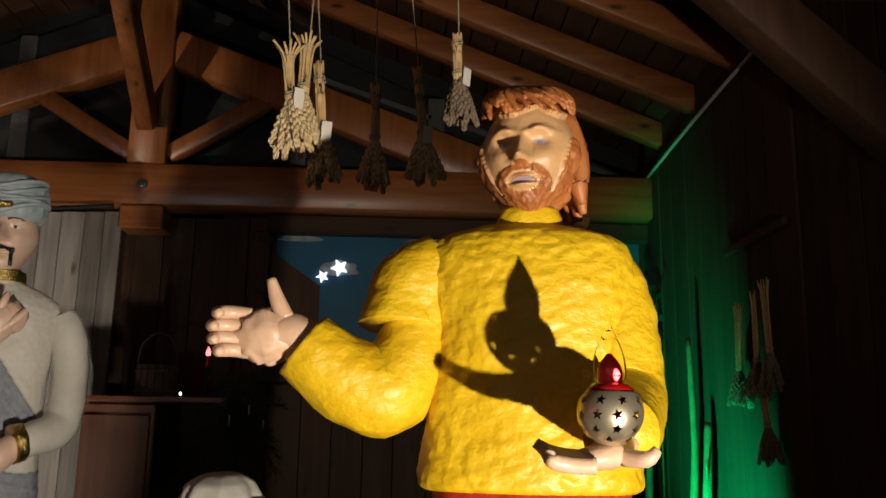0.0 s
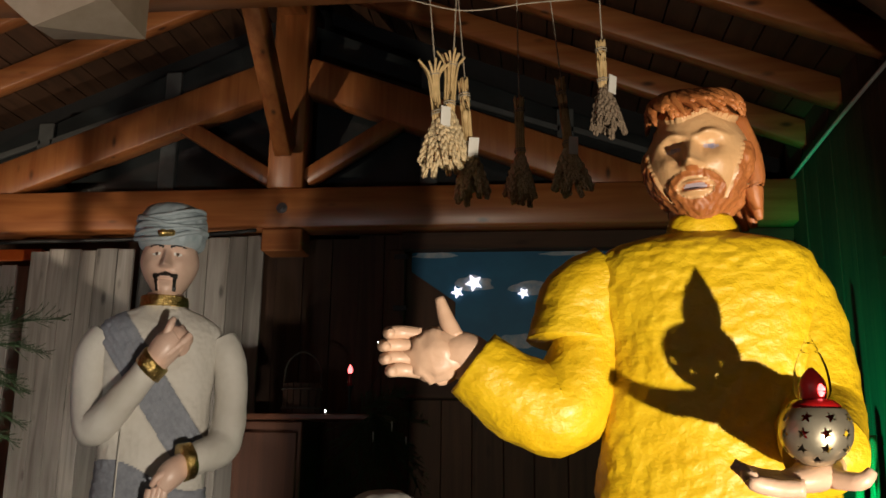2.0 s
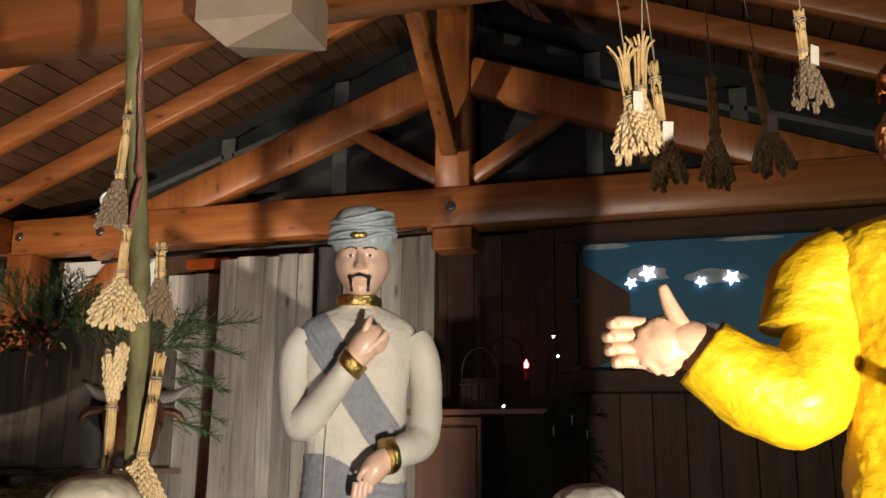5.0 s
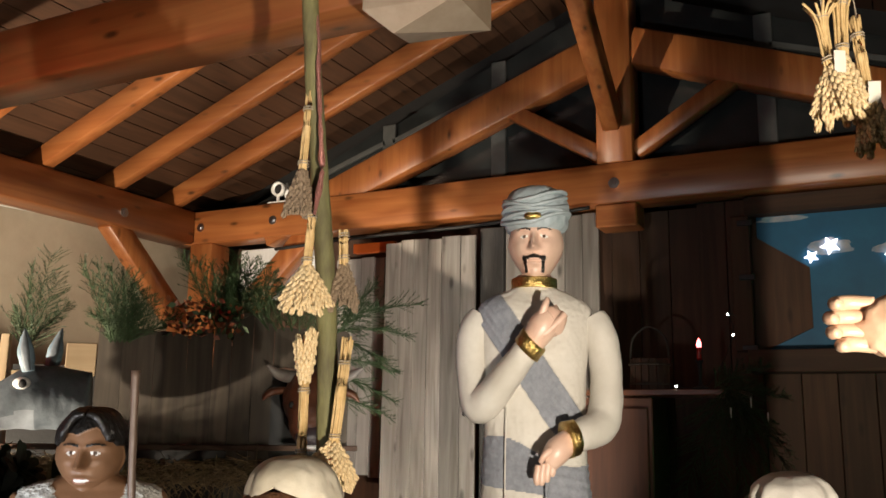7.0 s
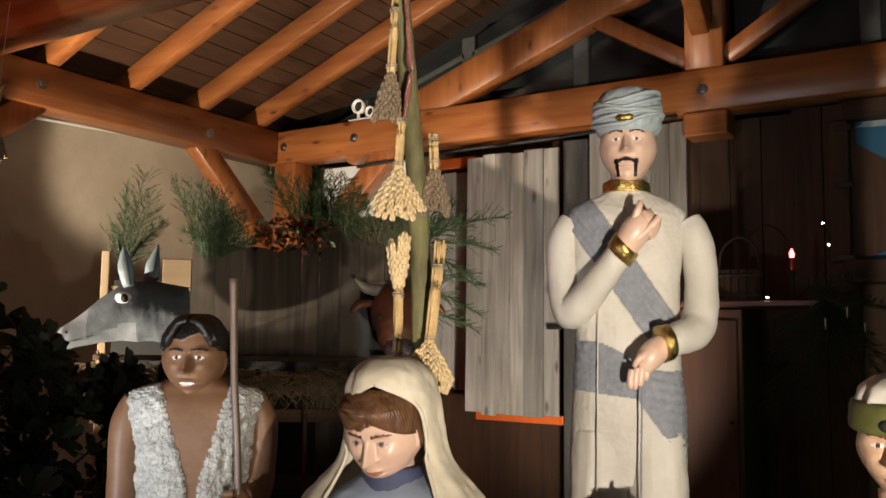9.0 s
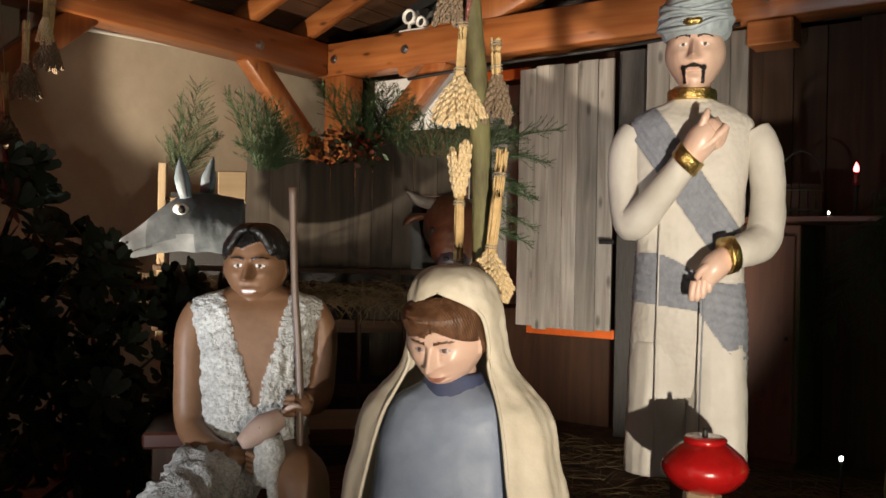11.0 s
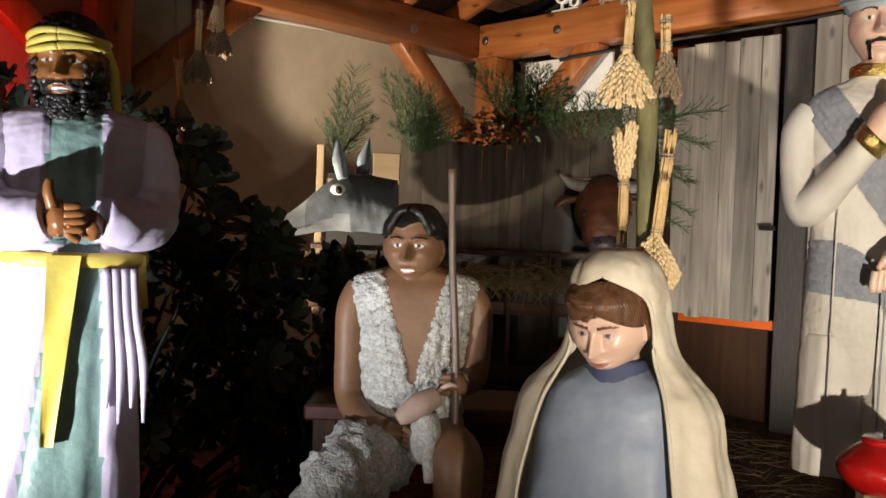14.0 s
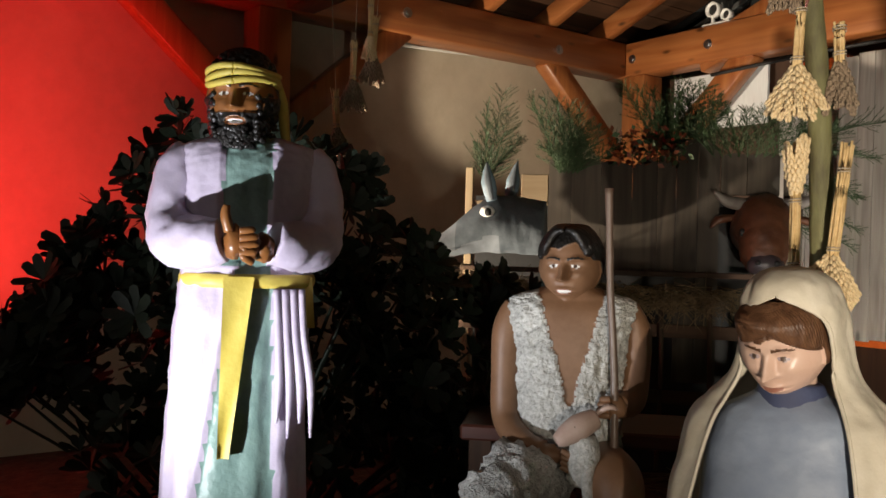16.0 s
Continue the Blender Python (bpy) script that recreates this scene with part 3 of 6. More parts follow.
# the bearded man in yellow with the lantern
def yellow_man():
    s = Shape()
    painted_loft(s, [(0.005, 0.0, FLOOR, 0.10, 0.07), (0.005, 0.0, 0.30, 0.10, 0.07), (0.005, 0, 0.6, 0.105, 0.07), (0.005, 0, 0.875, 0.108, 0.072)], lambda x, y, z: red_cloth, 72, 6, rough=0.006)
    painted_loft(s, [(0.003, 0, 0.868, 0.116, 0.078), (0.003, 0, 0.882, 0.124, 0.084), (0.006, 0, 0.95, 0.116, 0.08), (0.008, 0, 1.04, 0.114, 0.08),
                     (0.006, 0, 1.09, 0.122, 0.078), (0.002, 0, 1.126, 0.121, 0.071), (0.002, 0, 1.147, 0.106, 0.060), (0.0, 0, 1.158, 0.072, 0.046), (0.0, 0, 1.165, 0.036, 0.034)],
                 lambda x, y, z: yellow_cloth, 190, 20, 2.3, rough=0.0036, folds=7, depth=0.014)
    # collar in two flaps
    s.loft([(0.004, -0.002, 1.158, 0.040, 0.036), (0.004, -0.002, 1.172, 0.038, 0.035), (0.004, -0.002, 1.183, 0.034, 0.031)], yellow_cloth, 40, 3, rough=0.003)
    # arm that points, with a short wide sleeve over it
    s.tube([(-0.095, 0, 1.115), (-0.125, -0.008, 1.095), (-0.138, -0.015, 1.065), (-0.140, -0.018, 1.045)], [0.046, 0.050, 0.047, 0.050], yellow_cloth, 36, 8, rough=0.06, up=(0, 1, 0))
    s.tube([(-0.118, -0.012, 1.09), (-0.125, -0.02, 1.03), (-0.152, -0.03, 0.975), (-0.195, -0.042, 0.985), (-0.245, -0.055, 1.022)],
           [0.036, 0.040, 0.050, 0.047, 0.039], yellow_cloth, 40, 10, rough=0.06, up=(0, 1, 0))
    s.tube([(-0.215, -0.05, 1.00), (-0.252, -0.058, 1.028), (-0.272, -0.064, 1.031), (-0.286, -0.067, 1.030)], [0.026, 0.026, 0.021, 0.012], skin, 20, 5, rough=0.05, up=(0, 1, 0))
    s.ball((-0.283, -0.067, 1.03), (0.036, 0.021, 0.031), skin, 28, 0.3)
    for k, (dz, n) in enumerate(((0.022, 0.034), (0.008, 0.040), (-0.006, 0.038), (-0.019, 0.030))):
        b = Vector((-0.300, -0.070, 1.03 + dz))
        s.tube([b, b + Vector((-n * 0.6, -0.006, 0.002)), b + Vector((-n * 0.95, -0.018, 0.0)), b + Vector((-n * 0.75, -0.028, -0.002))], [0.0075, 0.0078, 0.0072, 0.005], skin, 12, 4, up=(0, 1, 0))
    s.tube([(-0.262, -0.068, 1.048), (-0.272, -0.07, 1.068), (-0.280, -0.072, 1.092)], [0.010, 0.009, 0.0055], skin, 12, 5, up=(0, 1, 0))
    # arm that holds the lantern
    s.tube([(0.078, 0.0, 1.114), (0.094, -0.005, 1.085), (0.103, -0.015, 1.03), (0.104, -0.04, 0.965), (0.096, -0.12, 0.938), (0.086, -0.185, 0.93)],
           [0.042, 0.044, 0.045, 0.046, 0.038, 0.034], yellow_cloth, 40, 10, rough=0.06, up=(1, 0, 0))
    s.tube([(0.086, -0.17, 0.924), (0.072, -0.21, 0.912), (0.05, -0.225, 0.908)], [0.019, 0.021, 0.015], skin, 16, 5, flat=0.6)
    for k in range(4):
        b = Vector((0.040, -0.212 - 0.010 * k, 0.909 - 0.002 * k))
        s.tube([b + Vector((0.02, 0, 0)), b, b + Vector((-0.018, -0.004, 0.004)), b + Vector((-0.031 + 0.004 * k, -0.004, 0.012))], [0.007, 0.0072, 0.0065, 0.0045], skin, 12, 4)
    s.tube([(0.085, -0.22, 0.910), (0.102, -0.235, 0.909), (0.111, -0.235, 0.917)], [0.008, 0.007, 0.0045], skin, 12, 4)
    # neck, head, long hair
    s.tube([(0.004, 0, 1.15), (0.004, 0, 1.20)], [0.032, 0.034], tan_skin, 24, 4)

    def beard(u, z, deg):
        a = abs(u)
        ring = 1.0 < (u / 0.26) ** 2 + ((z + 0.5) / 0.15) ** 2 and (u / 0.40) ** 2 + ((z + 0.50) / 0.27) ** 2 < 1
        jaw = z < -0.62 - 0.12 * gauss(u, 0, 0.3) + 0.9 * max(0, a - 0.42) and z > -0.97
        whisker = 48 < deg < 80 and z < 0.2 and z > -0.75 and deg > 52 + 24 * max(0, z + 0.2)
        return (ring or jaw or whisker) and deg < 88
    m = face_turn(0.006, -0.006, 1.246, -10, 3, -2)
    head(s, m, 0.074, tan_skin, ginger, 0.70, 0.84, 0.60, -0.95, 0.12, beard, ginger, tan_skin, blue_iris, "open", ginger, 0.29, 88, True, 0.02, 1.5, pale_lilac)
    for k in range(26):
        a = radians(92 + 130 * k / 25)
        x, y = 0.052 * math.sin(a), -0.058 * math.cos(a)
        p = [m @ Vector(q) for q in ((x * 0.9, y * 0.9, 0.05), (x * 1.1, y * 1.1, 0.0), (x * 1.06, y * 1.1, -0.035), (x * 1.12, y * 1.2, -0.058 - 0.014 * math.sin(k * 2.3)))]
        s.tube(p, [0.010, 0.012, 0.011, 0.004], ginger, 8, 4, rough=0.15)
    random.seed(5)
    for k in range(60):
        a = random.uniform(-math.pi * 0.55, math.pi * 0.62)
        sw = random.uniform(0.25, 0.6)
        p = [m @ Vector(q) for q in ((0.012, 0.012, 0.083), (0.030 * math.sin(a - sw), -0.016 * math.cos(a) , 0.081), (0.048 * math.sin(a - sw * 0.3), -0.040 * math.cos(a), 0.070), (0.056 * math.sin(a + 0.2), -0.056 * math.cos(a + 0.1), 0.052 + 0.008 * math.sin(k * 1.7)))]
        s.tube(p, [0.005, 0.0065, 0.006, 0.002], ginger, 7, 4, rough=0.25)
    return one("bearded_figure", s, "painted bearded figure in a yellow tunic, holding a lantern", "statue", at=pose(0.085, 0.95, 0, 0, 0, -8))


yellow_man()


def star_points(r, q=0.45, n=5, turn=0.0):
    return [((r if k % 2 == 0 else r * q) * math.sin(math.pi * k / n + turn), (r if k % 2 == 0 else r * q) * math.cos(math.pi * k / n + turn)) for k in range(2 * n)]


def flat_star(c, nrm, r, thick, mat, up=(0, 0, 1), turn=0.0):
    """A star plate at c that faces nrm."""
    nrm = Vector(nrm).normalized()
    sx = nrm.cross(Vector(up)).normalized()
    sy = sx.cross(nrm) * -1
    pts = star_points(r, 0.45, 5, turn)
    vs = [tuple(Vector(c) + sx * x + sy * y) for x, y in pts] + [tuple(Vector(c) + sx * x + sy * y + nrm * thick) for x, y in pts]
    n = len(pts)
    fs = [tuple(range(n)), tuple(range(n, 2 * n))[::-1]] + [(i, i + n, (i + 1) % n + n, (i + 1) % n) for i in range(n)]
    return Shape().add(vs, fs, mat)


def lantern():
    c = Vector((0.126, 0.715, 0.948))
    root = tagged(empty("lantern", Matrix.Translation(c)), "silver ball lantern with star cut-outs and a red candle bulb", "lantern")
    r = 0.0285
    stars = []
    for k, (lat, n) in enumerate(((20, 9), (-6, 10), (-32, 8), (-56, 5))):
        for j in range(n):
            lon = 2 * math.pi * (j + 0.5 * (k % 2)) / n
            stars.append((lon, radians(lat), math.cos(radians(lat)), 0.4 * j))

    def pierced(lon, lat):
        for a, b, c, turn in stars:
            dx, dz = ((lon - a + math.pi) % (2 * math.pi) - math.pi) * c, lat - b
            d = math.hypot(dx, dz)
            if d < 0.175:
                w = (math.atan2(dx, dz) + turn) % (2 * math.pi / 5) / (2 * math.pi / 5)
                if d < 0.075 + 0.1 * abs(2 * w - 1) ** 1.2:
                    return True
        return False
    nu, nv = 260, 92
    vs, fs = [], []
    for rr in (r, r * 0.95):
        for i in range(nv + 1):
            t = radians(-88 + 124 * i / nv)
            vs += [(rr * math.cos(t) * math.cos(2 * math.pi * j / nu), rr * math.cos(t) * math.sin(2 * math.pi * j / nu), rr * math.sin(t)) for j in range(nu)]
    off = (nv + 1) * nu
    for i in range(nv):
        for j in range(nu):
            if not pierced(2 * math.pi * (j + 0.5) / nu, radians(-88 + 124 * (i + 0.5) / nv)):
                f = (i * nu + j, i * nu + (j + 1) % nu, (i + 1) * nu + (j + 1) % nu, (i + 1) * nu + j)
                fs += [f, tuple(q + off for q in f[::-1])]
    top = nv * nu
    fs += [(top + j, top + (j + 1) % nu, top + (j + 1) % nu + off, top + j + off) for j in range(nu)]
    Shape().add(vs, fs, silver).object("ball", root)
    Shape().tube([(0, 0, -0.010), (0, 0, 0.006), (0, 0, 0.017), (0, 0, 0.024)], [0.008, 0.014, 0.021, 0.015], red_glass, 28, 4).object("cup", root)
    b = Shape().tube([(0, 0, 0.020), (0, 0, 0.028), (0, 0, 0.036), (0, 0, 0.050), (0, 0, 0.064), (0, 0, 0.074), (0.001, 0, 0.078)],
                     [0.008, 0.0135, 0.0145, 0.0125, 0.007, 0.0025, 0.0008], clear, 28, 6)
    bulb = b.object("bulb", root)
    Shape().tube([(0, 0, 0.020), (0, 0, 0.030), (0, 0, 0.040), (0, 0, 0.050)], [0.0095, 0.0115, 0.010, 0.002], red_glass, 20, 4).object("coloured_core", bulb)
    # highlight on the core's front, made as a small glowing blob
    Shape().tube([(0.003, -0.0115, 0.026), (0.0035, -0.0122, 0.031), (0.003, -0.0115, 0.036)], [0.001, 0.0032, 0.001], red_glow, 10, 4).object("filament", bulb)
    return root


lantern()


# the standing king in white with a turban
def white_king():
    s = Shape()

    def band(x, z):
        # distance across the sash from one shoulder to the opposite hip
        return abs((x + 0.115) * 0.80 + (z - 1.19) * 0.60) if z < 1.23 else 9

    def paint(x, y, z):
        if y < 0.03 and band(x, z) < 0.042 and 0.895 < z:
            return grey_blue
        if 0.775 - 0.10 * x < z < 0.865 - 0.14 * x - 0.02 * math.sin(x * 20):
            return grey_blue
        if x > 0.0 and 0.62 < z < 0.80 and z > 0.80 - 1.25 * (x - 0.0):
            return grey_blue
        return white_paint

    def bulge(x, y, z):
        if paint(x, y, z) is grey_blue:
            return 0.003 + 0.0012 * math.sin(((x + 0.1) * 0.8 + (z - 1.2) * 0.6) * 420) if z > 0.88 else 0.003 + 0.0012 * math.sin(z * 300 + x * 60)
        return 0.0
    painted_loft(s, [(0.0, 0, 0.58, 0.130, 0.050), (0.0, 0, 0.66, 0.140, 0.070), (0.0, 0, 0.73, 0.140, 0.079), (0, 0, 0.80, 0.134, 0.080), (0, 0, 0.87, 0.130, 0.078), (0, 0, 0.98, 0.130, 0.080),
                     (0, 0, 1.08, 0.136, 0.082), (0.0, 0, 1.16, 0.146, 0.076), (0.0, 0, 1.195, 0.142, 0.066), (0, 0, 1.22, 0.105, 0.052), (0, 0, 1.238, 0.06, 0.045), (0, 0, 1.25, 0.045, 0.042)],
                 paint, 230, 26, 2.6, 0.003, 0, 0, bulge)
    for sx in (-1, 1):
        s.loft([(sx * 0.068, 0, 0.405, 0.080, 0.072), (sx * 0.069, 0, 0.47, 0.078, 0.072), (sx * 0.070, 0, 0.60, 0.073, 0.075), (sx * 0.066, 0, 0.70, 0.070, 0.07)], white_paint, 56, 8, 2.6, 0.005, 6, 0.05, seed=sx * 3.0)
    # raised arm with fist
    s.tube([(-0.135, 0, 1.165), (-0.160, -0.01, 1.12), (-0.158, -0.02, 1.02), (-0.135, -0.045, 0.965), (-0.065, -0.10, 1.03), (-0.01, -0.125, 1.095)],
           [0.042, 0.043, 0.041, 0.043, 0.036, 0.031], white_paint, 26, 8, rough=0.06, up=(0, 1, 0))
    s.tube([(-0.018, -0.121, 1.085), (0.004, -0.128, 1.108)], [0.037, 0.037], gold, 26, 3, up=(0, 1, 0), rough=0.1)
    s.tube([(-0.008, -0.125, 1.095), (0.022, -0.13, 1.135), (0.045, -0.128, 1.155)], [0.028, 0.035, 0.030], rosy_skin, 20, 6, up=(0, 1, 0))
    s.ball((0.045, -0.128, 1.15), (0.036, 0.026, 0.032), rosy_skin, 20, 0.35)
    fingers(s, (0.062, -0.148, 1.150), (-0.5, -0.3, -0.7), (0.010, 0, 0.008), 0.032, 0.0088, rosy_skin, (-0.5, 0.3, -0.1))
    s.tube([(0.02, -0.145, 1.16), (0.03, -0.15, 1.182), (0.036, -0.145, 1.197)], [0.010, 0.009, 0.006], rosy_skin, 10, 4)
    # lower arm across the belly
    s.tube([(0.150, 0, 1.165), (0.172, -0.01, 1.12), (0.182, -0.015, 1.03), (0.170, -0.045, 0.935), (0.120, -0.105, 0.905), (0.085, -0.125, 0.895)],
           [0.040, 0.042, 0.041, 0.043, 0.036, 0.033], white_paint, 26, 8, rough=0.06, up=(0, 1, 0))
    s.tube([(0.098, -0.12, 0.898), (0.078, -0.13, 0.892)], [0.040, 0.040], gold, 26, 3, up=(0, 1, 0), rough=0.1)
    s.tube([(0.085, -0.128, 0.892), (0.055, -0.14, 0.868), (0.035, -0.142, 0.842)], [0.026, 0.030, 0.022], rosy_skin, 20, 6, up=(0, 1, 0))
    fingers(s, (0.030, -0.148, 0.845), (-0.25, -0.1, -1.0), (0.012, 0, 0.004), 0.042, 0.0088, rosy_skin, (0.2, 0.2, 0))
    s.tube([(0.05, -0.155, 0.875), (0.028, -0.163, 0.862), (0.016, -0.16, 0.845)], [0.010, 0.009, 0.006], rosy_skin, 10, 4)
    # cords to the hands
    s.tube([(0.035, -0.13, 0.83), (0.03, -0.10, 0.6), (0.03, -0.095, 0.42)], [0.0022, 0.0022, 0.0022], grey_blue, 6, 3)
    s.tube([(-0.07, -0.082, 0.96), (-0.072, -0.086, 0.8), (-0.075, -0.088, 0.45)], [0.002, 0.002, 0.002], white_paint, 6, 3)
    # collar, neck, head, turban
    s.tube([(0, 0, 1.235), (0, 0, 1.27)], [0.045, 0.046], rosy_skin, 26, 3)
    s.loft([(0, -0.002, 1.238, 0.060, 0.055), (0, -0.002, 1.25, 0.060, 0.055), (0, -0.002, 1.262, 0.059, 0.054)], gold, 60, 3, 2.0, 0.003)

    def beard(u, z, deg):
        a = abs(u)
        tache = z > -0.46 and z < -0.31 - 0.35 * a and a < 0.30
        drop = 0.20 + 0.1 * (z + 0.4) < a < 0.29 + 0.12 * (z + 0.4) and -0.76 < z < -0.36
        return (tache or drop) and deg < 60
    m = face_turn(0.005, -0.008, 1.345, -3, 2)
    head(s, m, 0.096, rosy_skin, black_hair, 0.66, 0.80, 0.62, -0.15, 0.02, beard, black_hair, black_hair, iris_mat, "closed", rosy_skin, 0.29, 100, True)
    s.loft([(0, 0.002, 0.030, 0.072, 0.080), (0, 0.002, 0.045, 0.083, 0.090), (0, 0.004, 0.075, 0.086, 0.093), (0, 0.006, 0.108, 0.079, 0.086), (0, 0.008, 0.132, 0.058, 0.064), (0, 0.008, 0.141, 0.022, 0.022)],
           turban_blue, 96, 8, 2.0, 0.004, 11, 0.03, m=m)
    for k in range(7):
        z0, z1 = 0.040 + 0.010 * k, 0.060 + 0.008 * k
        pts = [m @ Vector((0.087 * math.sin(a) * (1 - 0.06 * k * 0.3), -0.095 * math.cos(a) * (1 - 0.04 * k * 0.3), (z0 if abs(a) < 0.2 else z0 + (z1 - z0) * min(1, abs(a) / 1.3)) + 0.012 * math.sin(a * 1.5 + k))) for a in [radians(-100 + 200 * i / 12) for i in range(13)]]
        s.tube(pts, [0.004] + [0.0085] * 11 + [0.004], turban_blue, 10, 3, flat=0.6)
    s.tube([m @ Vector((x, -0.100 + abs(x) * 0.12, 0.052)) for x in (-0.02, -0.01, 0.0, 0.01, 0.02)], [0.006, 0.009, 0.007, 0.009, 0.006], gold, 12, 4)
    # stand
    s.box((-0.035, -0.035, FLOOR), (0.035, 0.035, 0.45), brown_wood(2), 0.004)
    return one("turbaned_king_figure", s, "painted standing king figure in white with blue-grey sash and turban", "statue", at=pose(-0.955, 1.905, 0, 0, 0, 19.7) @ Matrix.Diagonal((0.9, 1, 1, 1)))


white_king()


# the young shepherd with staff
def shepherd():
    s = Shape()

    def paint(x, y, z):
        v = 0.006 + 0.32 * max(0.0, z - 0.54) ** 1.1 + 0.007 * noise.noise((x * 3, y * 3, z * 70))
        if y < 0 and abs(x + 0.0) < v and z > 0.54:
            return brown_skin
        if z > 0.79 and abs(x) < 0.06:
            return brown_skin
        return wool

    def bulge(x, y, z):
        q = Vector((x, y, z))
        return 0.007 * noise.noise(q * 55) + 0.008 * abs(noise.noise(q * 120)) + 0.006 if paint(x, y, z) is wool else 0.0
    painted_loft(s, [(0, 0, 0.40, 0.115, 0.08), (0, 0, 0.50, 0.112, 0.08), (0, 0, 0.60, 0.116, 0.08), (0, 0, 0.68, 0.125, 0.08), (0, 0, 0.745, 0.140, 0.072), (0, 0, 0.775, 0.128, 0.058), (0, 0, 0.795, 0.07, 0.05), (0, 0, 0.81, 0.045, 0.043)],
                 paint, 230, 26, 2.4, 0, 0, 0, bulge)
    s.tube([(0, 0, 0.79), (0, 0, 0.83)], [0.040, 0.042], brown_skin, 24, 3)
    s.tube([(-0.038, -0.02, 0.802), (-0.02, -0.043, 0.79), (0.01, -0.046, 0.787), (0.038, -0.022, 0.80)], [0.0025] * 4, black_hair, 6, 5)
    # arms
    s.tube([(-0.125, 0, 0.755), (-0.145, 0, 0.70), (-0.148, -0.005, 0.60), (-0.142, -0.02, 0.495), (-0.10, -0.09, 0.455), (-0.055, -0.125, 0.445)],
           [0.030, 0.036, 0.034, 0.034, 0.030, 0.024], brown_skin, 24, 8, up=(0, 1, 0))
    s.ball((-0.04, -0.13, 0.44), (0.036, 0.024, 0.022), brown_skin, 18, 0.3)
    fingers(s, (-0.015, -0.148, 0.437), (1, -0.15, -0.35), (0.0, -0.002, 0.0115), 0.036, 0.0075, brown_skin, (0, 0.2, -0.3))
    s.tube([(0.125, 0, 0.755), (0.148, 0, 0.70), (0.150, 0, 0.62), (0.140, -0.03, 0.55), (0.105, -0.09, 0.545)], [0.030, 0.035, 0.033, 0.032, 0.026], brown_skin, 24, 8, up=(0, 1, 0))
    s.ball((0.098, -0.10, 0.545), (0.028, 0.024, 0.026), brown_skin, 18, 0.3)
    fingers(s, (0.088, -0.122, 0.548), (-1, 0.1, -0.1), (0, 0, 0.0115), 0.03, 0.0075, brown_skin, (0.3, 0.4, 0))
    # lap, knees, legs and the fleece skirt
    s.tube([(0.065, 0, 0.40), (0.085, -0.10, 0.40), (0.105, -0.155, 0.385), (0.108, -0.165, 0.30), (0.105, -0.15, 0.10), (0.105, -0.14, FLOOR + 0.03)], [0.062, 0.062, 0.058, 0.052, 0.044, 0.034], brown_skin, 26, 8, up=(1, 0, 0))
    s.tube([(-0.06, 0, 0.37), (-0.10, -0.12, 0.375), (-0.14, -0.20, 0.345), (-0.165, -0.25, 0.28), (-0.17, -0.25, 0.10)], [0.085, 0.09, 0.082, 0.07, 0.05], wool, 44, 12, rough=0.22, up=(1, 0, 0))
    s.tube([(-0.165, -0.25, 0.2), (-0.16, -0.24, 0.0), (-0.16, -0.24, FLOOR + 0.03)], [0.04, 0.036, 0.034], brown_skin, 20, 5, up=(1, 0, 0))
    for x in (0.105, -0.16):
        s.ball((x, -0.20, FLOOR + 0.03), (0.035, 0.075, 0.03), brown_skin, 16)
    m = face_turn(-0.004, -0.008, 0.845, -14, 4)
    head(s, m, 0.094, brown_skin, black_hair, 0.66, 0.80, 0.50, -0.35, 0.05, None, None, black_hair, iris_mat, "open", lip, 0.24, 82, False, -0.08)
    random.seed(15)
    # wavy hair combed down to both sides from a middle parting
    for k in range(70):
        sg = 1 if k % 2 else -1
        y0 = -0.058 + 0.125 * (k // 2) / 34
        e = random.uniform(-0.004, 0.004)
        r = math.sqrt(max(0.05, 1 - (y0 / 0.082) ** 2))
        low = 0.048 if y0 < -0.045 else 0.030 - 0.05 * ramp(y0, -0.02, 0.03)
        p = [m @ Vector(q) for q in ((0.003 * sg, y0, 0.072 + 0.026 * r), (sg * 0.036 * r, y0 + e, 0.066 + 0.024 * r), (sg * 0.064 * r, y0 + 0.004 - e, 0.040 + 0.012 * r + 0.3 * e), (sg * 0.070 * r, y0 + 0.010 + e, max(low, 0.0) * 0.5 + 0.012), (sg * 0.069 * r, y0 + 0.014, low))]
        s.tube(p, [0.005, 0.008, 0.008, 0.0065, 0.002], black_hair, 8, 4, rough=0.3)
    return one("shepherd_figure", s, "painted seated shepherd figure in a white fleece vest", "statue", at=pose(-1.78, 1.375, 0, 0, 0, 46))


shepherd()
SHEP = pose(-1.78, 1.375, 0, 0, 0, 46)
one("staff", Shape().tube([(0.100, -0.105, 0.05), (0.098, -0.11, 0.55), (0.082, -0.11, 0.80), (0.078, -0.11, 0.90), (0.073, -0.11, 1.024)], [0.0085, 0.0085, 0.008, 0.0078, 0.009], timber("staff_wood", (0.22, 0.15, 0.11), (0.12, 0.08, 0.055), 2), 12, 6, rough=0.12, up=(1, 0, 0)),
    "rough wooden shepherd's staff held upright", "staff", at=SHEP)
lamb = Shape()
lamb.tube([(0.03, -0.13, 0.39), (0.035, -0.15, 0.45), (0.032, -0.155, 0.49)], [0.034, 0.034, 0.026], wool, 20, 6, rough=0.15, up=(1, 0, 0))
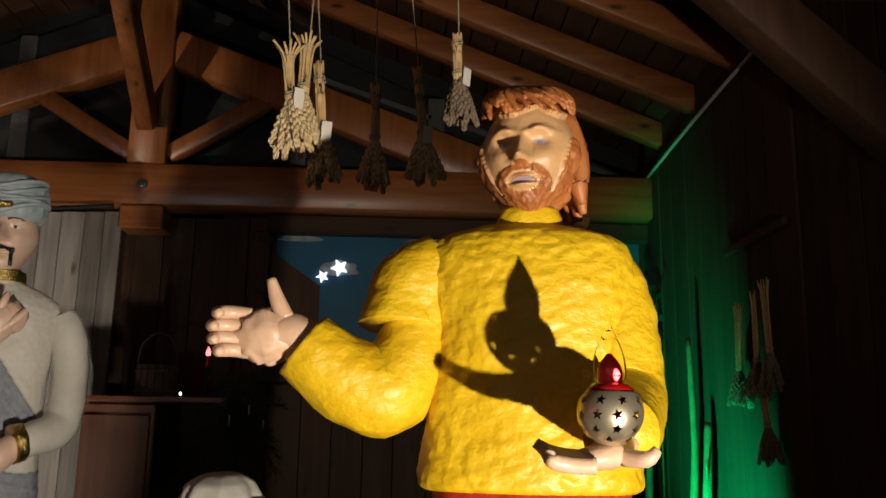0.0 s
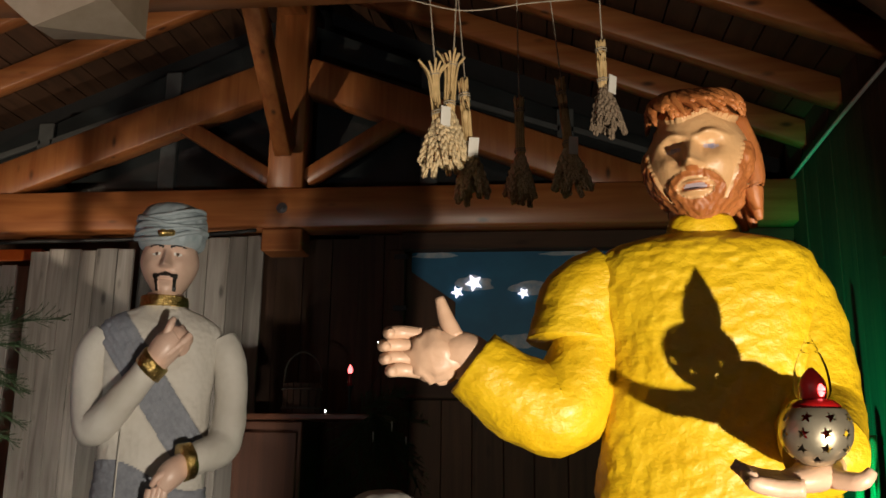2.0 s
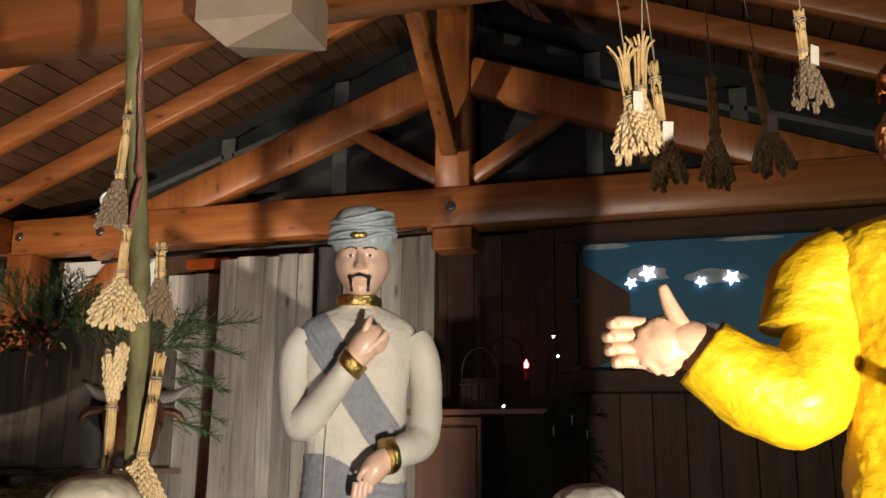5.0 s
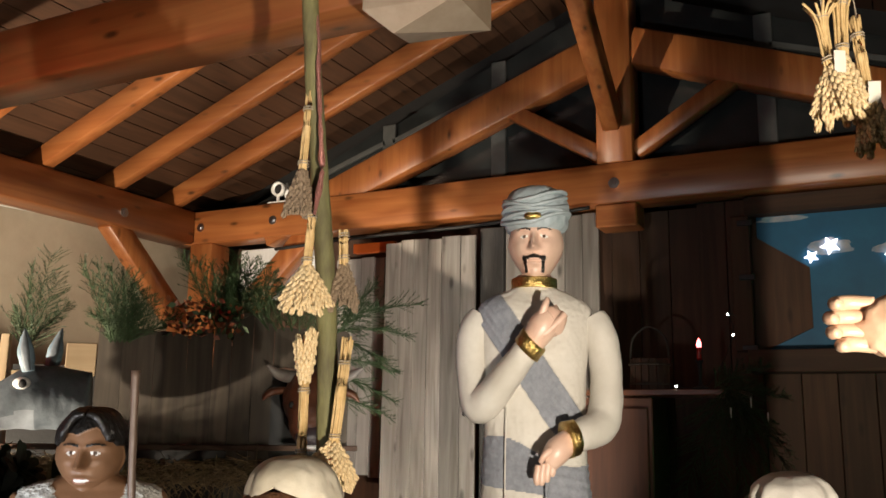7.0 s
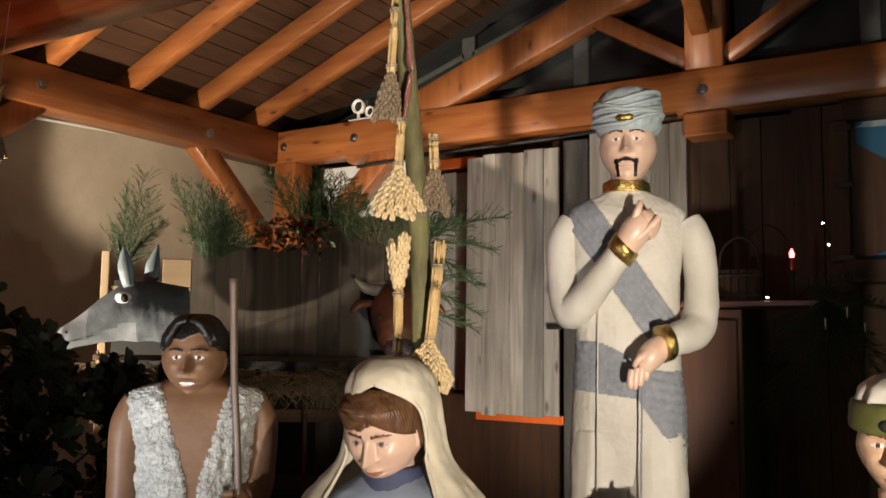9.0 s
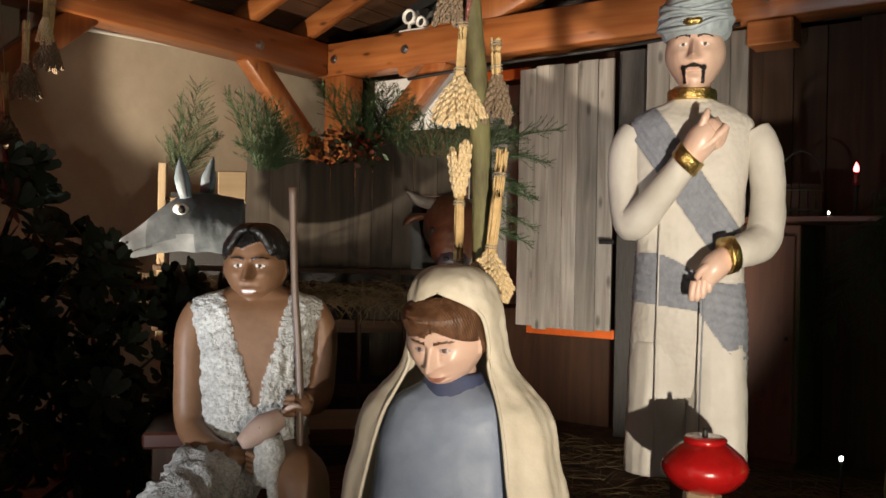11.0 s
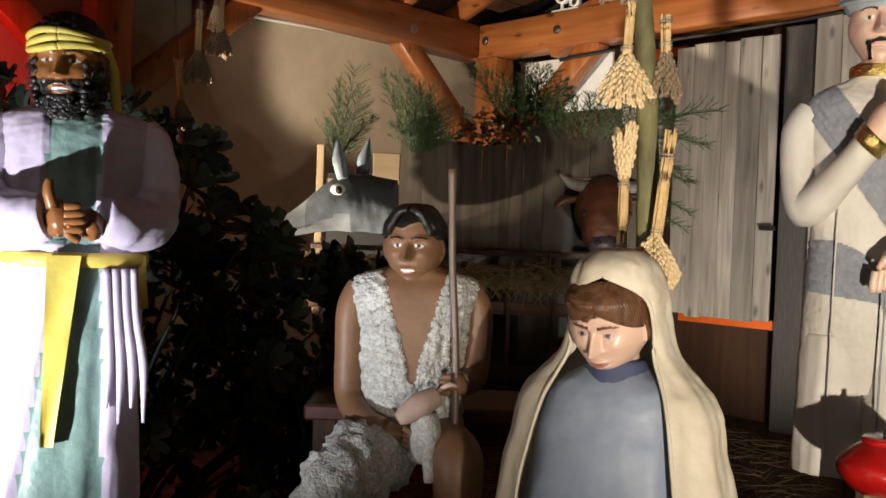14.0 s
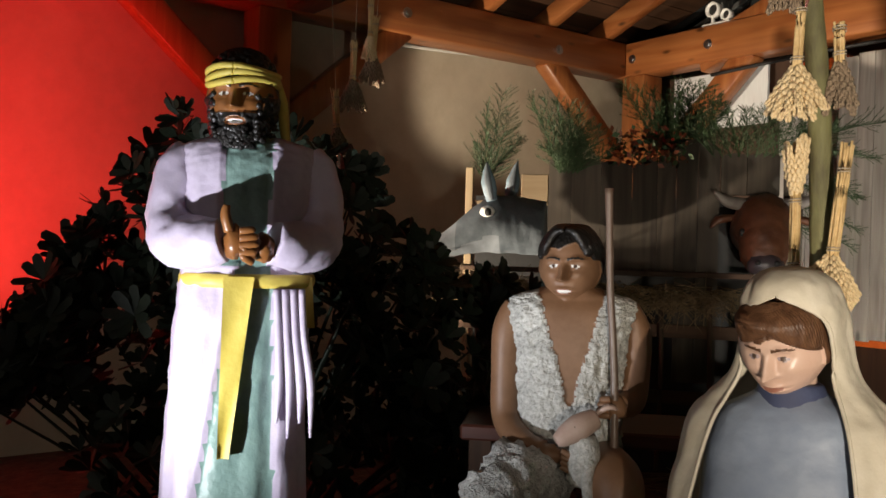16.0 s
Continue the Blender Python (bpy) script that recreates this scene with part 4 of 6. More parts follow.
lamb.tube([(0.055, -0.14, 0.525), (0.02, -0.16, 0.508), (-0.012, -0.175, 0.488), (-0.026, -0.18, 0.480)], [0.022, 0.028, 0.021, 0.013], surface("lamb_pink", (0.66, 0.5, 0.42), (0.55, 0.38, 0.3), 0.6, 20), 18, 6, up=(0, 1, 0))
lamb.tube([(0.06, -0.13, 0.535), (0.085, -0.14, 0.552), (0.10, -0.13, 0.545)], [0.010, 0.013, 0.005], MATS["lamb_pink"], 12, 4, flat=0.5)
lamb.tube([(0.045, -0.165, 0.45), (0.042, -0.17, 0.40), (0.046, -0.172, 0.345)], [0.016, 0.014, 0.012], wool, 14, 4, up=(1, 0, 0))
lamb.ball((0.012, -0.186, 0.512), (0.004, 0.003, 0.004), black)
one("lamb_figure", lamb, "small painted lamb figure held on the lap", "statue", at=SHEP)


# the kneeling woman in veil and blue dress
def veiled_woman():
    s = Shape()
    painted_loft(s, [(0, 0.0, FLOOR, 0.17, 0.15), (0, 0, 0.2, 0.165, 0.14), (0, 0, 0.40, 0.150, 0.12), (0, 0, 0.52, 0.135, 0.10), (0, 0, 0.60, 0.125, 0.085), (0, 0.0, 0.645, 0.105, 0.07), (0, 0, 0.675, 0.055, 0.05), (0, 0, 0.69, 0.04, 0.04)],
                 lambda x, y, z: dress_blue, 90, 8, 2.2, 0.004, 5, 0.015)
    s.tube([(0, 0.01, 0.66), (0, -0.01, 0.72)], [0.036, 0.036], rosy_skin, 22, 4)
    s.loft([(0, -0.004, 0.64, 0.075, 0.062), (0, -0.004, 0.668, 0.056, 0.054), (0, -0.004, 0.690, 0.047, 0.047), (0, -0.004, 0.694, 0.040, 0.040)], surface("collar_navy", (0.07, 0.09, 0.17), (0.05, 0.06, 0.12), 0.5, 20), 40, 5, 2.0, 0.002)
    m = face_turn(-0.006, -0.028, 0.752, -7, 24)
    head(s, m, 0.082, rosy_skin, brown_hair, 0.70, 0.84, 0.42, -0.2, 0.07, None, None, brown_hair, iris_mat, "closed", lip, 0.21, 75, False, 0.0, 0.9, pale_lilac)
    random.seed(25)
    for k in range(40):
        a = radians(-82 + 164 * k / 39)
        up = 0.010 * math.cos(a)
        p = [m @ Vector(q) for q in ((0.012, -0.03, 0.082), (0.034 * math.sin(a - 0.2), -0.052 * math.cos(a), 0.072), (0.056 * math.sin(a), -0.068 * math.cos(a), 0.052 + up), (0.063 * math.sin(a + 0.12), -0.062 * math.cos(a), 0.040 + up - 0.035 * abs(math.sin(a))))]
        s.tube(p, [0.005, 0.0075, 0.007, 0.003], brown_hair, 8, 4, rough=0.25)
    # veil and mantle, open in front
    rows = [(0, -0.006, 0.872, 0.010, 0.012), (0, -0.012, 0.867, 0.036, 0.048), (0, -0.014, 0.850, 0.060, 0.078), (0, -0.010, 0.828, 0.071, 0.092), (0, -0.004, 0.800, 0.078, 0.092), (0, 0.004, 0.755, 0.083, 0.080), (0, 0.012, 0.705, 0.096, 0.074),
            (0, 0.012, 0.665, 0.132, 0.084), (0, 0.006, 0.63, 0.160, 0.098), (0, 0.0, 0.56, 0.176, 0.118), (0, 0, 0.45, 0.196, 0.142), (0, 0, 0.2, 0.205, 0.165), (0, 0, FLOOR, 0.215, 0.18)]
    gaps = [0, 0, 0, 1, 46, 54, 46, 40, 38, 40, 40, 36, 34]
    for inner in (0.0, -0.005):
        s.loft([(x, y, z, a + inner, b + inner) for x, y, z, a, b in rows], veil_mat, 150, 10, 2.1, 0.003, 9, 0.022, gaps, 4.0)
    # rolled edges of the veil
    for sx in (-1, 1):
        pts = []
        for (x, y, z, a, b), gp in list(zip(rows, gaps))[3:]:
            t = -math.pi / 2 + sx * radians(gp)
            pts.append((a * math.cos(t), y + b * math.sin(t), z))
        s.tube(pts, [0.002] + [0.0032] * (len(pts) - 1), veil_mat, 8, 5, rough=0.1)
    return one("veiled_woman_figure", s, "painted kneeling woman figure in cream veil and blue dress", "statue", at=pose(-1.09, 1.175, 0, 0, 0, 17))


veiled_woman()


# the bearded king in a lavender robe
def robed_king():
    s = Shape()

    def paint(x, y, z):
        if y < 0:
            if z > 0.84:
                if -0.045 < x - 0.01 < 0.05 + 0.06 * (z - 1.0):
                    return sea_green
            else:
                mid = 0.03 - 0.06 * (0.83 - z)
                if abs(x - mid) < 0.035 + 0.09 * (0.83 - z):
                    return sea_green
        return lavender

    def bulge(x, y, z):
        return 0.0 if paint(x, y, z) is sea_green else 0.010
    painted_loft(s, [(0.0, 0, FLOOR, 0.155, 0.11), (0.0, 0, 0.35, 0.140, 0.10), (0.005, 0, 0.6, 0.132, 0.09), (0.015, 0, 0.78, 0.128, 0.082), (0.018, 0, 0.83, 0.125, 0.08), (0.018, 0, 0.95, 0.130, 0.082), (0.018, 0, 1.04, 0.138, 0.078),
                     (0.017, 0, 1.08, 0.128, 0.064), (0.012, 0, 1.098, 0.08, 0.052), (0.008, 0, 1.11, 0.045, 0.044)], paint, 150, 14, 2.3, 0.004, 13, 0.022, bulge)
    # wide sleeves
    s.tube([(-0.105, 0, 1.065), (-0.128, -0.01, 1.03), (-0.138, -0.02, 0.94), (-0.118, -0.06, 0.885), (-0.06, -0.12, 0.885), (-0.03, -0.135, 0.89)], [0.036, 0.042, 0.050, 0.056, 0.048, 0.042], lavender, 30, 8, rough=0.12, up=(0, 1, 0))
    s.tube([(0.138, 0, 1.065), (0.160, -0.01, 1.03), (0.165, -0.02, 0.94), (0.145, -0.06, 0.885), (0.095, -0.115, 0.88), (0.065, -0.13, 0.885)], [0.036, 0.042, 0.050, 0.056, 0.048, 0.042], lavender, 30, 8, rough=0.12, up=(0, 1, 0))
    # hands
    s.ball((-0.01, -0.155, 0.885), (0.022, 0.024, 0.034), dark_skin, 18, 0.3)
    fingers(s, (0.0, -0.178, 0.885), (0.9, -0.25, 0.1), (0, 0.0, 0.014), 0.034, 0.008, dark_skin, (0, 0.4, 0))
    s.tube([(-0.02, -0.165, 0.905), (-0.028, -0.172, 0.935), (-0.026, -0.172, 0.955)], [0.011, 0.010, 0.007], dark_skin, 12, 4, up=(1, 0, 0))
    s.ball((0.045, -0.150, 0.875), (0.022, 0.022, 0.03), dark_skin, 18, 0.3)
    fingers(s, (0.030, -0.168, 0.865), (-0.6, -0.5, 0.3), (0.004, 0, 0.012), 0.03, 0.008, dark_skin, (0, 0.3, 0.2))
    # belt and hanging sash
    s.loft([(0.018, 0, 0.792, 0.136, 0.094), (0.018, 0, 0.80, 0.140, 0.098), (0.018, 0, 0.812, 0.140, 0.098), (0.018, 0, 0.82, 0.136, 0.094)], sash_yellow, 80, 4, 2.3, 0.003)
    for x0, x1, w, z1 in ((0.0, -0.022, 0.030, 0.455), (0.135, 0.142, 0.014, 0.71)):
        y0 = -0.102 if x0 < 0.1 else -0.05
        n = 18
        vs, fs = [], []
        for i in range(n + 1):
            t = i / n
            z = 0.815 + (z1 - 0.815) * t
            x = x0 + (x1 - x0) * t
            ww = w * (1 - 0.62 * t) if x0 < 0.1 else w
            for e in (-1, -0.4, 0.4, 1):
                vs.append((x + e * ww, y0 - 0.010 * t - 0.004 * abs(e) + 0.003 * math.sin(9 * t + e * 3), z))
        for i in range(n):
            for e in range(3):
                k = i * 4 + e
                fs.append((k, k + 1, k + 5, k + 4))
        back = [(x, y + 0.006, z) for x, y, z in vs]
        s.add(vs, fs, sash_yellow), s.add(back, [f[::-1] for f in fs], sash_yellow)
    # loose pleats beside the sash
    for k in range(4):
        x = 0.075 + 0.017 * k
        s.tube([(x, -0.088, 0.79), (x + 0.006, -0.096, 0.70), (x + 0.010 + 0.004 * k, -0.098, 0.60), (x + 0.006 + 0.006 * k, -0.10, 0.52 - 0.03 * (k % 2))], [0.007, 0.008, 0.009, 0.003], lavender, 10, 6, up=(1, 0, 0))
    s.tube([(0.01, 0, 1.09), (0.008, 0, 1.13)], [0.042, 0.042], dark_skin, 24, 3)

    def beard(u, z, deg):
        a = abs(u)
        return (z < -0.30 and (u / 0.22) ** 2 + ((z + 0.5) / 0.12) ** 2 > 1 and (a > 0.2 or z < -0.58 or -0.42 < z < -0.3)) or (deg > 50 and z < 0.05)
    m = face_turn(0.0, -0.012, 1.178, -14, 3)
    head(s, m, 0.093, dark_skin, black_hair, 0.68, 0.84, 0.42, -0.9, 0.07, beard, black_hair, black_hair, iris_mat, "open", lip, 0.22, 78, False)
    random.seed(9)
    for k in range(240):
        t = random.uniform(-1, 1)
        a = t * radians(100)
        z = random.uniform(-1.06, -0.62) if abs(t) < 0.4 else random.uniform(-0.95, 0.1)
        r = 0.058 if abs(t) < 0.4 else 0.066
        q = m @ Vector((r * math.sin(a) * (1.0 - 0.25 * max(0, -z - 0.4)), -(r + 0.012) * math.cos(a), z * 0.093))
        s.ball(tuple(q), (0.008, 0.008, 0.007), black_hair, 8)
    for k in range(170):
        a, e = random.uniform(-math.pi, math.pi), random.uniform(0.45, 1.5)
        q = m @ Vector((0.068 * math.sin(a) * math.cos(e), -0.080 * math.cos(a) * math.cos(e), 0.035 + 0.068 * math.sin(e)))
        s.ball(tuple(q), (0.011, 0.011, 0.009), black_hair, 8)
    for k in range(3):
        pts = [m @ Vector((0.071 * math.sin(t), -0.083 * math.cos(t), 0.034 + 0.012 * k + 0.006 * math.sin(t * 2 + k))) for t in [2 * math.pi * i / 24 for i in range(25)]]
        s.tube(pts, [0.0072] * 25, sash_yellow, 10, 3, rough=0.1)
    s.tube([m @ Vector(q) for q in ((0.068, 0.02, 0.04), (0.078, 0.025, 0.0), (0.082, 0.022, -0.05), (0.092, 0.022, -0.105))], [0.008, 0.010, 0.011, 0.006], sash_yellow, 10, 5, rough=0.1)
    return one("robed_king_figure", s, "painted black-bearded king figure in lavender robe with yellow sash", "statue", at=pose(-2.06, 0.675, 0, 0, 0, 67))


robed_king()


# the figure with a white and green cap, low behind the lantern bearer
def capped_figure():
    s = Shape()
    painted_loft(s, [(0, 0, FLOOR, 0.15, 0.12), (0, 0, 0.2, 0.14, 0.11), (0, 0, 0.45, 0.13, 0.09), (0, 0, 0.58, 0.125, 0.075), (0, 0, 0.62, 0.09, 0.06), (0, 0, 0.645, 0.045, 0.045)], lambda x, y, z: moss_green, 70, 6, 2.3, 0.004, 7, 0.02)
    s.tube([(0, 0, 0.63), (0, 0, 0.68)], [0.038, 0.04], skin, 20, 3)
    m = face_turn(0, 0, 0.752, -18, 6)
    head(s, m, 0.09, skin, brown_hair, 0.68, 0.82, 0.5, -0.6, 0.04, None, None, brown_hair, iris_mat, "closed", lip, 0.25, 95, True)
    s.loft([(0, 0, 0.030, 0.074, 0.085), (0, 0, 0.038, 0.080, 0.090), (0, 0, 0.070, 0.077, 0.086), (0, 0, 0.078, 0.070, 0.079)], moss_green, 60, 5, 2, 0.002, m=m)
    s.loft([(0, 0, 0.068, 0.069, 0.077), (0, 0, 0.084, 0.066, 0.074), (0, 0.003, 0.102, 0.054, 0.062), (0, 0.006, 0.113, 0.032, 0.036), (0, 0.006, 0.116, 0.01, 0.01)], white_paint, 80, 8, 2, 0.005, 9, 0.06, m=m)
    s.ball((0, -0.092, 0.046), (0.012, 0.006, 0.010), dark_metal, 14, 0, m)
    return one("capped_figure", s, "painted low figure in a white and green cap", "statue", at=pose(-0.375, 1.60, -0.015, 0, 0, 10))


capped_figure()


# ---- back of the hut: planks, window with painted sky, shelf ----
def plank_set(name, label, x0, x1, z0, z1, y, widths, mat, thick=0.02, seed=1, group="", ragged=0.01):
    """Upright planks side by side, each a part."""
    random.seed(seed)
    root = tagged(empty(name, Matrix.Translation((x0, y, z0))), label, "boarding", group)
    x = 0.0
    k = 0
    while x < x1 - x0 - 0.02:
        wd = min(widths[k % len(widths)], x1 - x0 - x)
        e = random.uniform(-ragged, ragged)
        b = Shape().box((x + 0.002, -thick + random.uniform(-0.003, 0.003), e), (x + wd - 0.002, 0, z1 - z0 + random.uniform(-ragged, ragged)), mat, 0.003)
        b.object("plank", root, smooth_faces=False)
        x += wd
        k += 1
    return root


plank_set("plank_door", "weathered grey plank door, slightly ajar", -3.09, -2.445, 0.42, 2.05, 4.80, (0.116, 0.098, 0.099, 0.098, 0.133, 0.10), grey_wood(2), 0.024, 2)
plank_set("plank_panel", "weathered grey planks behind the standing king", -2.275, -1.685, 0.0, 2.135, 4.87, (0.14, 0.11, 0.13, 0.11, 0.10), grey_wood(2), 0.02, 3)
plank_set("plank_panel", "pale whitewashed planks beside the corner", -3.60, -3.10, 0.55, 2.0, 5.0, (0.09, 0.11, 0.10), timber("pale_wood", (0.58, 0.55, 0.52), (0.4, 0.37, 0.34), 2, 0.8, 0.4, 0.0, 0.2), 0.02, 4)
one("door_frame", Shape().box((-2.44, 4.84, FLOOR), (-2.285, 4.90, 2.10), surface("charcoal_wood", (0.07, 0.065, 0.06), (0.04, 0.037, 0.034), 0.7, 20, (6, 6, 0.5)), 0.004), "dark grey upright beside the plank door", "board", smooth_faces=False)
one("latch", Shape().box((-2.51, 4.745, 0.945), (-2.42, 4.775, 0.97), dark_metal, 0.004), "dark iron latch on the plank door", "latch", smooth_faces=False)
one("orange_board", Shape().box((-3.42, 4.90, 2.02), (-3.10, 4.95, 2.085), orange_plastic, 0.004), "orange board edge over the planks", "board", smooth_faces=False)
one("orange_board", Shape().box((-3.05, 4.85, 0.375), (-2.45, 4.93, 0.43), orange_plastic, 0.004), "orange board edge under the plank door", "board", smooth_faces=False)
one("cover_strip", Shape().tube([(-3.95, 4.735, 2.06), (-3.2, 4.735, 2.09), (-2.4, 4.735, 2.10), (-1.7, 4.735, 2.14)], [0.012] * 4, dark_metal, 8, 5), "dark cable strip under the tie beam", "cable")
# pale sheet behind the corner brace
one("window_pane", Shape().box((-4.46, 4.99, 1.75), (-3.70, 5.01, 2.13), surface("frosted", (0.8, 0.82, 0.82), (0.7, 0.72, 0.72), 0.6, 8, (12, 1, 1)), 0.0), "pale translucent sheet behind the greenery", "panel", smooth_faces=False)

one("block", Shape().box((-1.67, YB - 0.006, 2.02), (-1.43, YB + 0.18, ZB - 0.003), pine(0), 0.008), "short pine block under the tie beam", "beam", smooth_faces=False)
random.seed(12)
back = structure("wall_back", Shape().box((-5.0, 5.06, FLOOR), (1.4, 5.09, 2.16), deck_wood(2)), "dark brown board wall at the back of the hut", "wall")
x = -1.66
while x < 1.32:
    wd = random.uniform(0.15, 0.19)
    top = 1.19 if x > -0.86 else 2.155
    if not (-1.70 < x < -1.3 and top > 2):
        Shape().box((x + 0.002, 4.95 + random.uniform(0, 0.006), FLOOR), (min(x + wd, 1.32) - 0.002, 4.985, top), brown_wood(2), 0.003).object("board", back, smooth_faces=False)
    else:
        Shape().box((x + 0.002, 5.03, FLOOR), (min(x + wd, 1.32) - 0.002, 5.055, top), brown_wood(2), 0.003).object("board", back, smooth_faces=False)
    x += wd

# window with painted sky
win = tagged(empty("window_1", Matrix.Translation((-0.85, 4.9, 1.19))), "window opening filled by a painted blue sky", "window", kind="structure")
Shape().box((-0.02, -0.15, 0.0), (2.2, 0.08, 0.115), brown_wood(0), 0.005).object("window_sill", win, smooth_faces=False)
Shape().box((-0.02, -0.02, 0.86), (2.2, 0.08, 0.962), brown_wood(0), 0.005).object("window_frame", win, smooth_faces=False)
Shape().box((-0.10, -0.02, 0.117), (0.0, 0.08, 0.858), brown_wood(2), 0.005).object("window_frame", win, smooth_faces=False)
sheet = Shape().box((0.005, 0.055, 0.118), (2.15, 0.065, 0.857), sky_blue).object("painted_sky", win, smooth_faces=False)
leaf = Shape().add([(0.0, 0.03, 0.76), (0.0, 0.06, 0.76), (0.29, 0.06, 0.56), (0.29, 0.03, 0.56), (0.0, 0.03, 0.10), (0.0, 0.06, 0.10), (0.29, 0.06, 0.24), (0.29, 0.03, 0.24)],
                   [(0, 3, 2, 1), (4, 5, 6, 7), (0, 4, 7, 3), (1, 2, 6, 5), (3, 7, 6, 2), (0, 1, 5, 4)], brown_wood(2)).object("shutter", win, smooth_faces=False)
for z in (0.12, 0.80, 0.50):
    Shape().box((-0.06, -0.035, z), (0.02, -0.021, z + 0.03), dark_metal, 0.003).object("hinge", win, smooth_faces=False)


def cloud(x, z, w, h, k):
    """A flat cloud painted on the sheet: a few overlapping discs in one outline."""
    n = 40
    pts = []
    for i in range(n):
        a = 2 * math.pi * i / n
        r = 1 + 0.28 * noise.noise((math.cos(a) * 1.6 + k * 5, math.sin(a) * 1.6, k)) + 0.12 * noise.noise((math.cos(a) * 5 + k, math.sin(a) * 5, 2))
        pts.append((x + w * r * math.cos(a), 0.0525, z + h * r * math.sin(a) * (1 if math.sin(a) > 0 else 0.6)))
    back_ = [(px, 0.0548, pz) for px, _, pz in pts]
    f = [tuple(range(n))[::-1], tuple(range(n, 2 * n))] + [(i, (i + 1) % n, (i + 1) % n + n, i + n) for i in range(n)]
    return Shape().add(pts + back_, f, cloud_mat).object("painted_cloud", win, smooth_faces=False)


for k, (cx, cz, cw, ch) in enumerate(((0.40, 0.66, 0.11, 0.055), (0.76, 0.63, 0.15, 0.05), (0.68, 0.33, 0.13, 0.055), (1.22, 0.34, 0.15, 0.06), (1.5, 0.66, 0.2, 0.06), (0.9, 0.19, 0.14, 0.025), (0.16, 0.835, 0.14, 0.02), (0.95, 0.84, 0.16, 0.015))):
    cloud(cx, cz, cw, ch, k + 1)
for cx, cz, r in ((-0.452, 1.861, 0.052), (-0.548, 1.808, 0.038), (-0.168, 1.800, 0.034), (-0.005, 1.815, 0.046)):
    st = flat_star((0, 0, 0), (0, -1, 0), r, 0.006, star_glow, turn=0.2)
    tagged(st.object("star_lamp", at=Matrix.Translation((cx, 4.945, cz)), smooth_faces=False), "glowing white star cut out of the sky sheet", "star lamp", "stars in the painted sky")

# shelf with basket, candle and greenery; cupboard under it
cupboard_wood = timber("cupboard_wood", (0.15, 0.058, 0.03), (0.09, 0.034, 0.018), 2, 0.6, 0.5, 0.1)
cup = tagged(empty("cupboard", Matrix.Translation((-1.515, 4.74, FLOOR))), "reddish-brown cupboard under the shelf", "cupboard")
Shape().box((-0.185, -0.17, 0.06), (0.185, 0.18, 1.255), cupboard_wood, 0.006).object("body", cup, smooth_faces=False)
Shape().box((-0.17, -0.15, 0.0), (0.17, 0.17, 0.058), brown_wood(0), 0.004).object("plinth", cup, smooth_faces=False)
door = Shape().box((-0.165, -0.192, 0.10), (0.165, -0.172, 1.20), cupboard_wood, 0.005).object("door", cup, smooth_faces=False)
Shape().ball((0.13, -0.203, 0.68), (0.011, 0.011, 0.011), dark_metal, 12).object("knob", door)
one("shelf", Shape().box((-1.71, 4.40, 1.062), (-0.88, 4.94, 1.09), timber("shelf_wood", (0.30, 0.12, 0.06), (0.17, 0.06, 0.03), 0), 0.004), "reddish wooden shelf against the back wall", "shelf", smooth_faces=False)
bk = tagged(empty("basket", Matrix.Translation((-1.335, 4.56, 1.092))), "small round wooden slat basket with a handle", "basket")
for k in range(16):
    a = 2 * math.pi * k / 16
    m = Matrix.Rotation(a, 4, "Z")
    Shape().box((0.094, -0.017, 0.0), (0.100, 0.017, 0.16), brown_wood(2), 0.002, m).object("slat", bk, smooth_faces=False)
for z in (0.03, 0.13):
    Shape().tube([(0.104 * math.cos(2 * math.pi * i / 20), 0.104 * math.sin(2 * math.pi * i / 20), z) for i in range(21)], [0.006] * 21, old_wood(2), 6, 2).object("hoop", bk)
Shape().tube([(-0.10, 0, 0.15), (-0.085, 0, 0.27), (0, 0, 0.33), (0.085, 0, 0.27), (0.10, 0, 0.15)], [0.006] * 5, old_wood(2), 8, 6, up=(0, 1, 0)).object("handle", bk)
Shape().tube([(0, 0, 0.0), (0, 0, 0.01)], [0.09, 0.09], old_wood(2), 20, 2).object("base", bk)
cd = tagged(empty("electric_candle", Matrix.Translation((-1.08, 4.56, 1.092))), "dark candlestick with a glowing red bulb", "candle")
Shape().tube([(0, 0, 0), (0, 0, 0.012), (0, 0, 0.03), (0, 0, 0.12), (0, 0, 0.15)], [0.04, 0.04, 0.010, 0.010, 0.022], black, 16, 4).object("holder", cd)
Shape().tube([(0, 0, 0.15), (0, 0, 0.215)], [0.013, 0.012], red_glass, 14, 3).object("stem", cd)
Shape().tube([(0, 0, 0.214), (0, 0, 0.235), (0, 0, 0.262)], [0.010, 0.013, 0.002], red_glow, 12, 4).object("bulb", cd)
for cx, cy, cz in ((-1.17, 4.41, 1.105), (-0.90, 4.50, 1.36), (-0.93, 4.55, 1.47)):
    one("light_bead", Shape().ball((0, 0, 0), (0.006, 0.006, 0.006), led_glow, 10), "tiny glowing point of a fairy light", "fairy light", "fairy lights", at=Matrix.Translation((cx, cy, cz)))
one("fairy_light_wire", Shape().tube([(-1.17, 4.41, 1.105), (-1.02, 4.47, 1.12), (-0.90, 4.50, 1.36), (-0.93, 4.55, 1.47), (-0.94, 4.93, 1.5)], [0.0025] * 5, black, 6, 5), "thin dark fairy light wire on the shelf", "cable")

